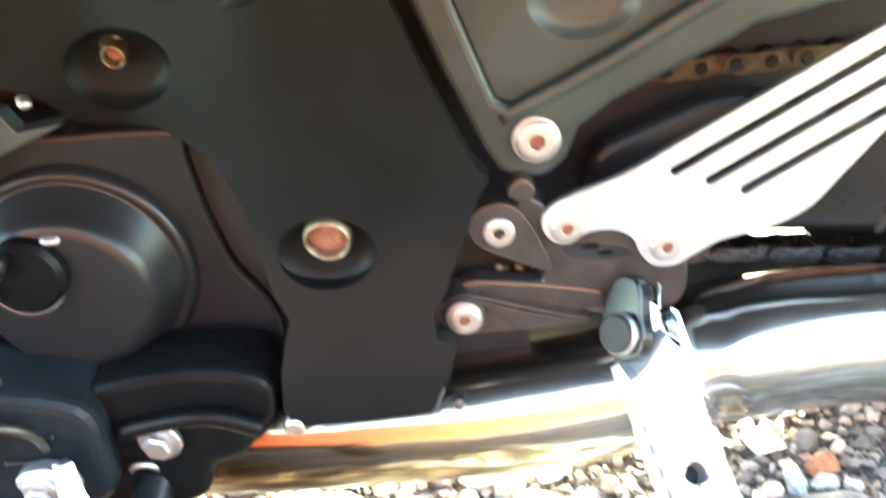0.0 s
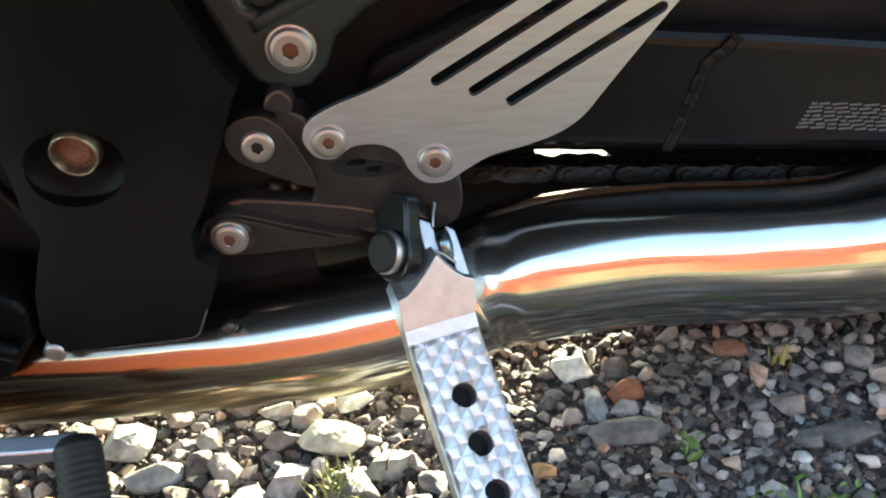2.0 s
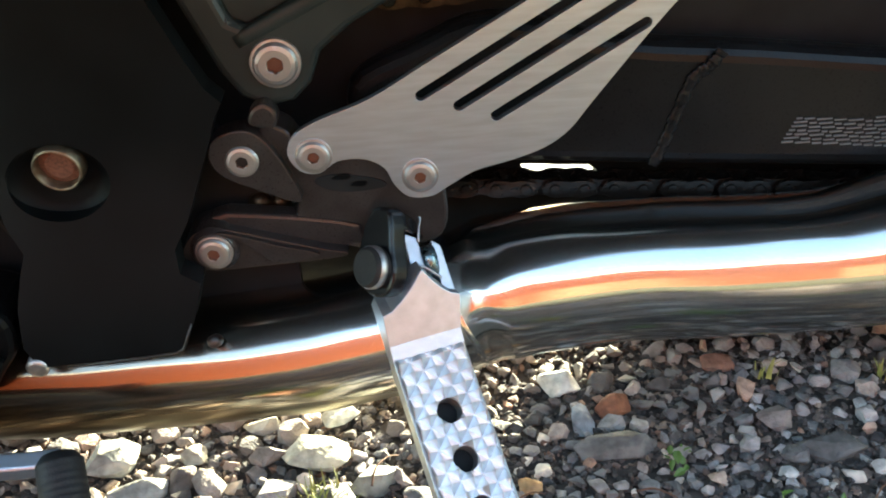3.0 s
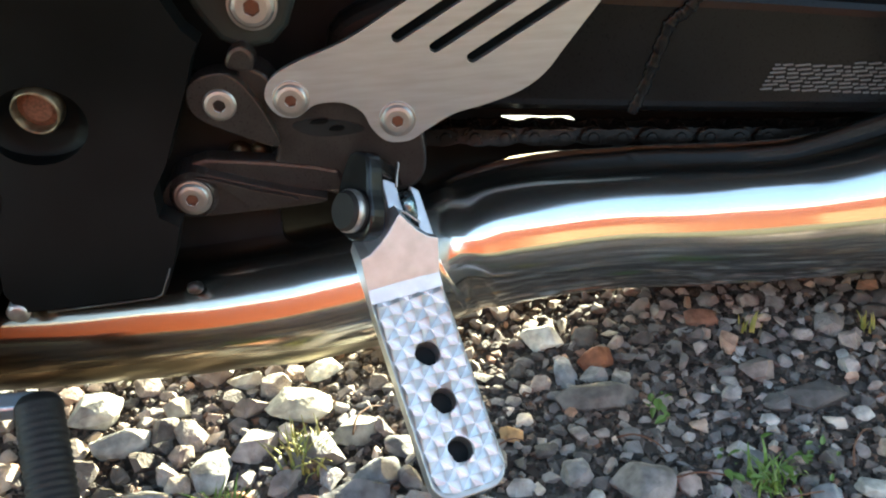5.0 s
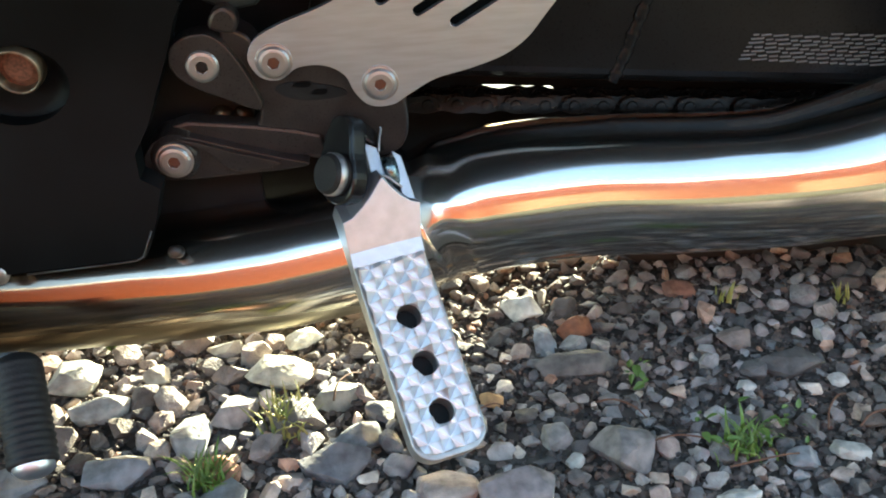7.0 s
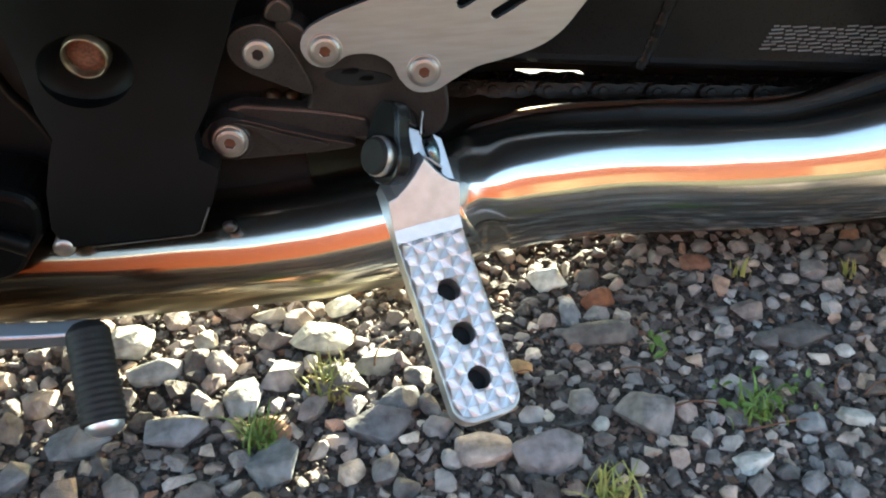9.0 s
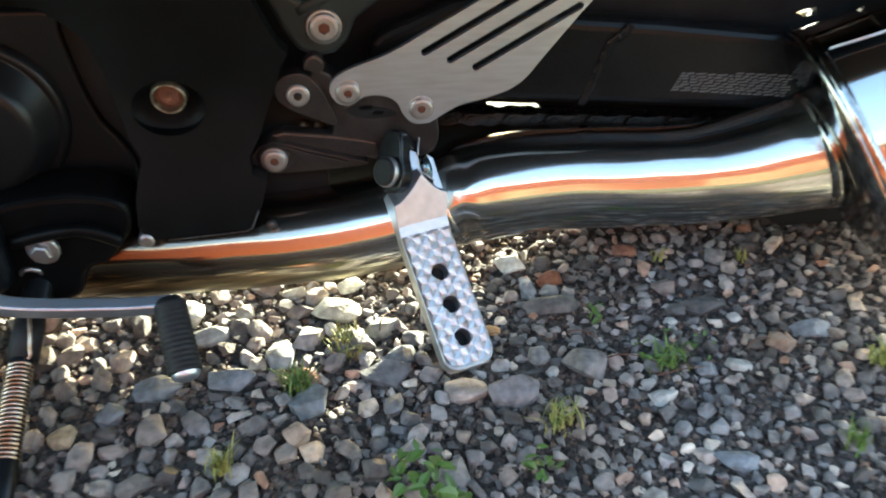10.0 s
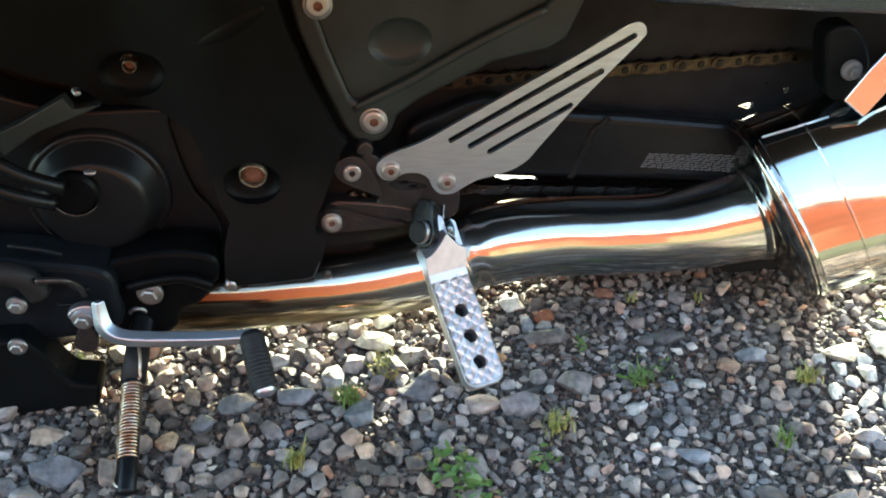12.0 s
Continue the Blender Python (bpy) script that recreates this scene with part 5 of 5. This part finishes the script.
for x, y, r in rest:
    q, f = put_stone(x, y, r, ROCKS if r > 0.0075 else CHIPS if r > 0.0042 else PEBBLES)
    verts.append(q)
    faces.append(f + base)
    base += len(q)
me = bpy.data.meshes.new("gravel")
me.from_pydata(np.concatenate(verts).tolist(), [], np.concatenate(faces).tolist())
bed = link("gravel", me, M_STONE, ground, "loose grey gravel of mixed sizes")
bed["kind"] = "stuff"
# grit between the stones
verts, faces, base = [], [], 0
gx, gy = rng.uniform(-0.46, 0.62, 42000), rng.uniform(-0.33, 0.14, 42000)
for x, y in zip(gx, gy):
    r = 0.0010 + 0.0022 * rng.random() ** 1.6
    q, f = put_stone(x, y, r, PEBBLES)
    verts.append(q)
    faces.append(f + base)
    base += len(q)
me = bpy.data.meshes.new("grit")
me.from_pydata(np.concatenate(verts).tolist(), [], np.concatenate(faces).tolist())
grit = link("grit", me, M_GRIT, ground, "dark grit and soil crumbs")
grit["kind"] = "stuff"

shared = []
for v, f in BOULDERS:
    me = bpy.data.meshes.new("stone")
    me.from_pydata(v.tolist(), [], f.tolist())
    me.materials.append(M_STONE_ONE)
    shared.append(me)
for x, y, r in near:
    me = shared[rng.integers(len(shared))]
    s = (r * rng.uniform(1.05, 1.45), r * rng.uniform(0.85, 1.1), r * rng.uniform(0.6, 0.9))
    link("stone", me, None, ground, m=pose(x, y, s[2] * 0.55, rng.uniform(-20, 20), rng.uniform(-20, 20), rng.uniform(0, 360)) @ Matrix.Diagonal((*s, 1)))
for x, y, a, b, t, c in KNOWN:
    v, f = BOULDERS[rng.integers(len(BOULDERS))]
    me = bpy.data.meshes.new("stone")
    me.from_pydata((v * np.array([a, b, min(a, b) * 0.62]) * 1.08).tolist(), [], f.tolist())
    # sunlight of that patch is put into the stones' colour
    c = tuple(q * (1.08 if x > 0.42 else 1.0) for q in c)
    link("stone", me, material("stone_tone", c, 0.8, vary=0.5, scale=110, bump=1.0, bump_scale=300), ground, m=pose(x, y, min(a, b) * 0.38, rng.uniform(-12, 12), rng.uniform(-12, 12), t))


# ---------------------------------------------------------------- weeds
M_GRASS = material("green_blades", (0.120, 0.210, 0.034), 0.5, vary=0.35, scale=90, tint=(0.06, 0.10, 0.015))
M_DRY = material("yellowed_blades", (0.33, 0.29, 0.095), 0.6, vary=0.3, scale=90, tint=(0.14, 0.18, 0.03))


def tuft(x, y, n, h, spread, mat, label):
    bm = bmesh.new()
    for _ in range(n):
        a, l = rng.uniform(0, 2 * np.pi), h * rng.uniform(0.5, 1.1)
        bx, by = rng.normal(0, spread * 0.25, 2)
        lean = rng.uniform(0.3, 1.1) * spread / 0.02 * 0.6
        w = rng.uniform(0.0007, 0.0013)
        side = Vector((-math.sin(a), math.cos(a), 0))
        prev = None
        for k in range(5):
            t = k / 4
            c = Vector((bx + math.cos(a) * l * lean * t * t, by + math.sin(a) * l * lean * t * t, l * (t - 0.35 * t * t * lean)))
            ww = w * (1 - 0.85 * t ** 2)
            cur = (bm.verts.new(c - side * ww), bm.verts.new(c + Vector((0, 0, ww * 0.6))), bm.verts.new(c + side * ww))
            if prev:
                bm.faces.new((prev[0], prev[1], cur[1], cur[0]))
                bm.faces.new((prev[1], prev[2], cur[2], cur[1]))
            prev = cur
    ob = part("grass_tuft", bm, mat, None, m=pose(x, y, 0.004))
    return tagged(ob, label, "grass tuft", "weeds in the gravel")


def leaf_mesh():
    bm = bmesh.new()
    rows = []
    for k in range(6):
        t = k / 5
        w = 0.34 * math.sin(math.pi * min(1, 0.08 + 0.92 * t) ** 0.8) + 0.01
        rows.append([bm.verts.new((t, s * w, -0.25 * t * t + 0.25 * w * abs(s))) for s in (-1, 0, 1)])
    for p, q in zip(rows, rows[1:]):
        for i in (0, 1):
            bm.faces.new((p[i], p[i + 1], q[i + 1], q[i]))
    me = bpy.data.meshes.new("leaf")
    bm.to_mesh(me)
    bm.free()
    me.materials.append(material("weed_leaf", (0.085, 0.155, 0.030), 0.5, vary=0.35, scale=90, tint=(0.05, 0.09, 0.015)))
    return me


LEAF = leaf_mesh()


def leafy(x, y, n, size, spread):
    """A small weed: leaves of one shape, each at its own turn and size."""
    weed = tagged(new("weed"), "small green leafy weed among the gravel", "weed", "leafy weeds in the gravel")
    weed.matrix_basis = pose(x, y, 0.002)
    for _ in range(n):
        a, r = rng.uniform(0, 2 * np.pi), spread * math.sqrt(rng.uniform(0, 1))
        m = Matrix.Translation((r * math.cos(a), r * math.sin(a), rng.uniform(0.004, 0.020)))
        m = m @ Euler((rng.uniform(-0.4, 0.4), -rng.uniform(-0.2, 0.9), rng.uniform(0, 2 * np.pi))).to_matrix().to_4x4()
        s = size * rng.uniform(0.5, 1.2)
        link("leaf", LEAF, None, weed, m=m @ Matrix.Diagonal((s, s * rng.uniform(0.6, 1), s, 1)))
    return weed


tuft(-0.052, -0.104, 70, 0.021, 0.024, M_GRASS, "bright green grass tuft between grey stones")
tuft(-0.013, -0.066, 60, 0.026, 0.024, M_DRY, "yellowing grass tuft between pale stones")
tuft(-0.106, -0.186, 50, 0.028, 0.016, M_DRY, "pale yellow grass tuft between grey stones")
tuft(0.136, -0.168, 50, 0.024, 0.024, M_DRY, "thin olive grass tuft between grey stones")
tuft(0.236, -0.110, 50, 0.018, 0.028, M_GRASS, "low green grass tuft on fine gravel")
tuft(0.341, -0.218, 34, 0.024, 0.016, M_GRASS, "small green grass tuft on fine gravel")
tuft(0.268, 0.026, 9, 0.018, 0.014, M_DRY, "thin yellow grass tuft beneath the exhaust")
tuft(0.343, 0.016, 8, 0.014, 0.014, M_DRY, "thin yellow grass tuft beneath the silencer")
tuft(-0.132, 0.030, 24, 0.018, 0.014, M_GRASS, "short green grass tuft under the exhaust")
tuft(-0.318, -0.025, 40, 0.026, 0.018, M_GRASS, "green grass tuft beside the side stand")
tuft(0.403, -0.130, 40, 0.022, 0.020, M_DRY, "yellow-green grass tuft beside pale stones")
leafy(0.229, -0.106, 20, 0.007, 0.020)
leafy(0.258, -0.112, 16, 0.006, 0.016)
leafy(0.191, -0.053, 10, 0.007, 0.008)
leafy(0.029, -0.216, 30, 0.013, 0.022)
leafy(0.112, -0.214, 18, 0.010, 0.014)
leafy(0.045, -0.245, 20, 0.013, 0.024)
leafy(0.530, -0.05, 14, 0.012, 0.016)


def twig(x, y, length, turn_deg, bend):
    """A dry reddish stem lying on the gravel."""
    pts = rounded([(-length / 2, 0, 0.009), (-length / 6, bend, 0.013), (length / 4, bend * 0.6, 0.012), (length / 2, -bend * 0.4, 0.008)], 4, False)
    ob = part("twig", tube_bm(pts, [0.0007 - 0.0004 * i / len(pts) for i in range(len(pts))], 6), M_TWIG, None, m=pose(x, y, 0, 0, 0, turn_deg))
    return tagged(ob, "dry reddish brown stem lying on the gravel", "twig", "dry stems on the gravel")


M_TWIG = material("dry_stem", (0.13, 0.060, 0.035), 0.8, vary=0.4, scale=80)
for x, y, l, a, b in ((0.205, -0.112, 0.045, -12, 0.003), (0.240, -0.128, 0.040, 8, -0.003), (0.100, -0.072, 0.024, 35, 0.002), (0.175, -0.078, 0.030, -30, 0.002), (0.292, -0.094, 0.036, 55, 0.003), (0.312, -0.104, 0.028, 20, 0.002), (0.020, -0.036, 0.030, 60, 0.003)):
    twig(x, y, l, a, b)
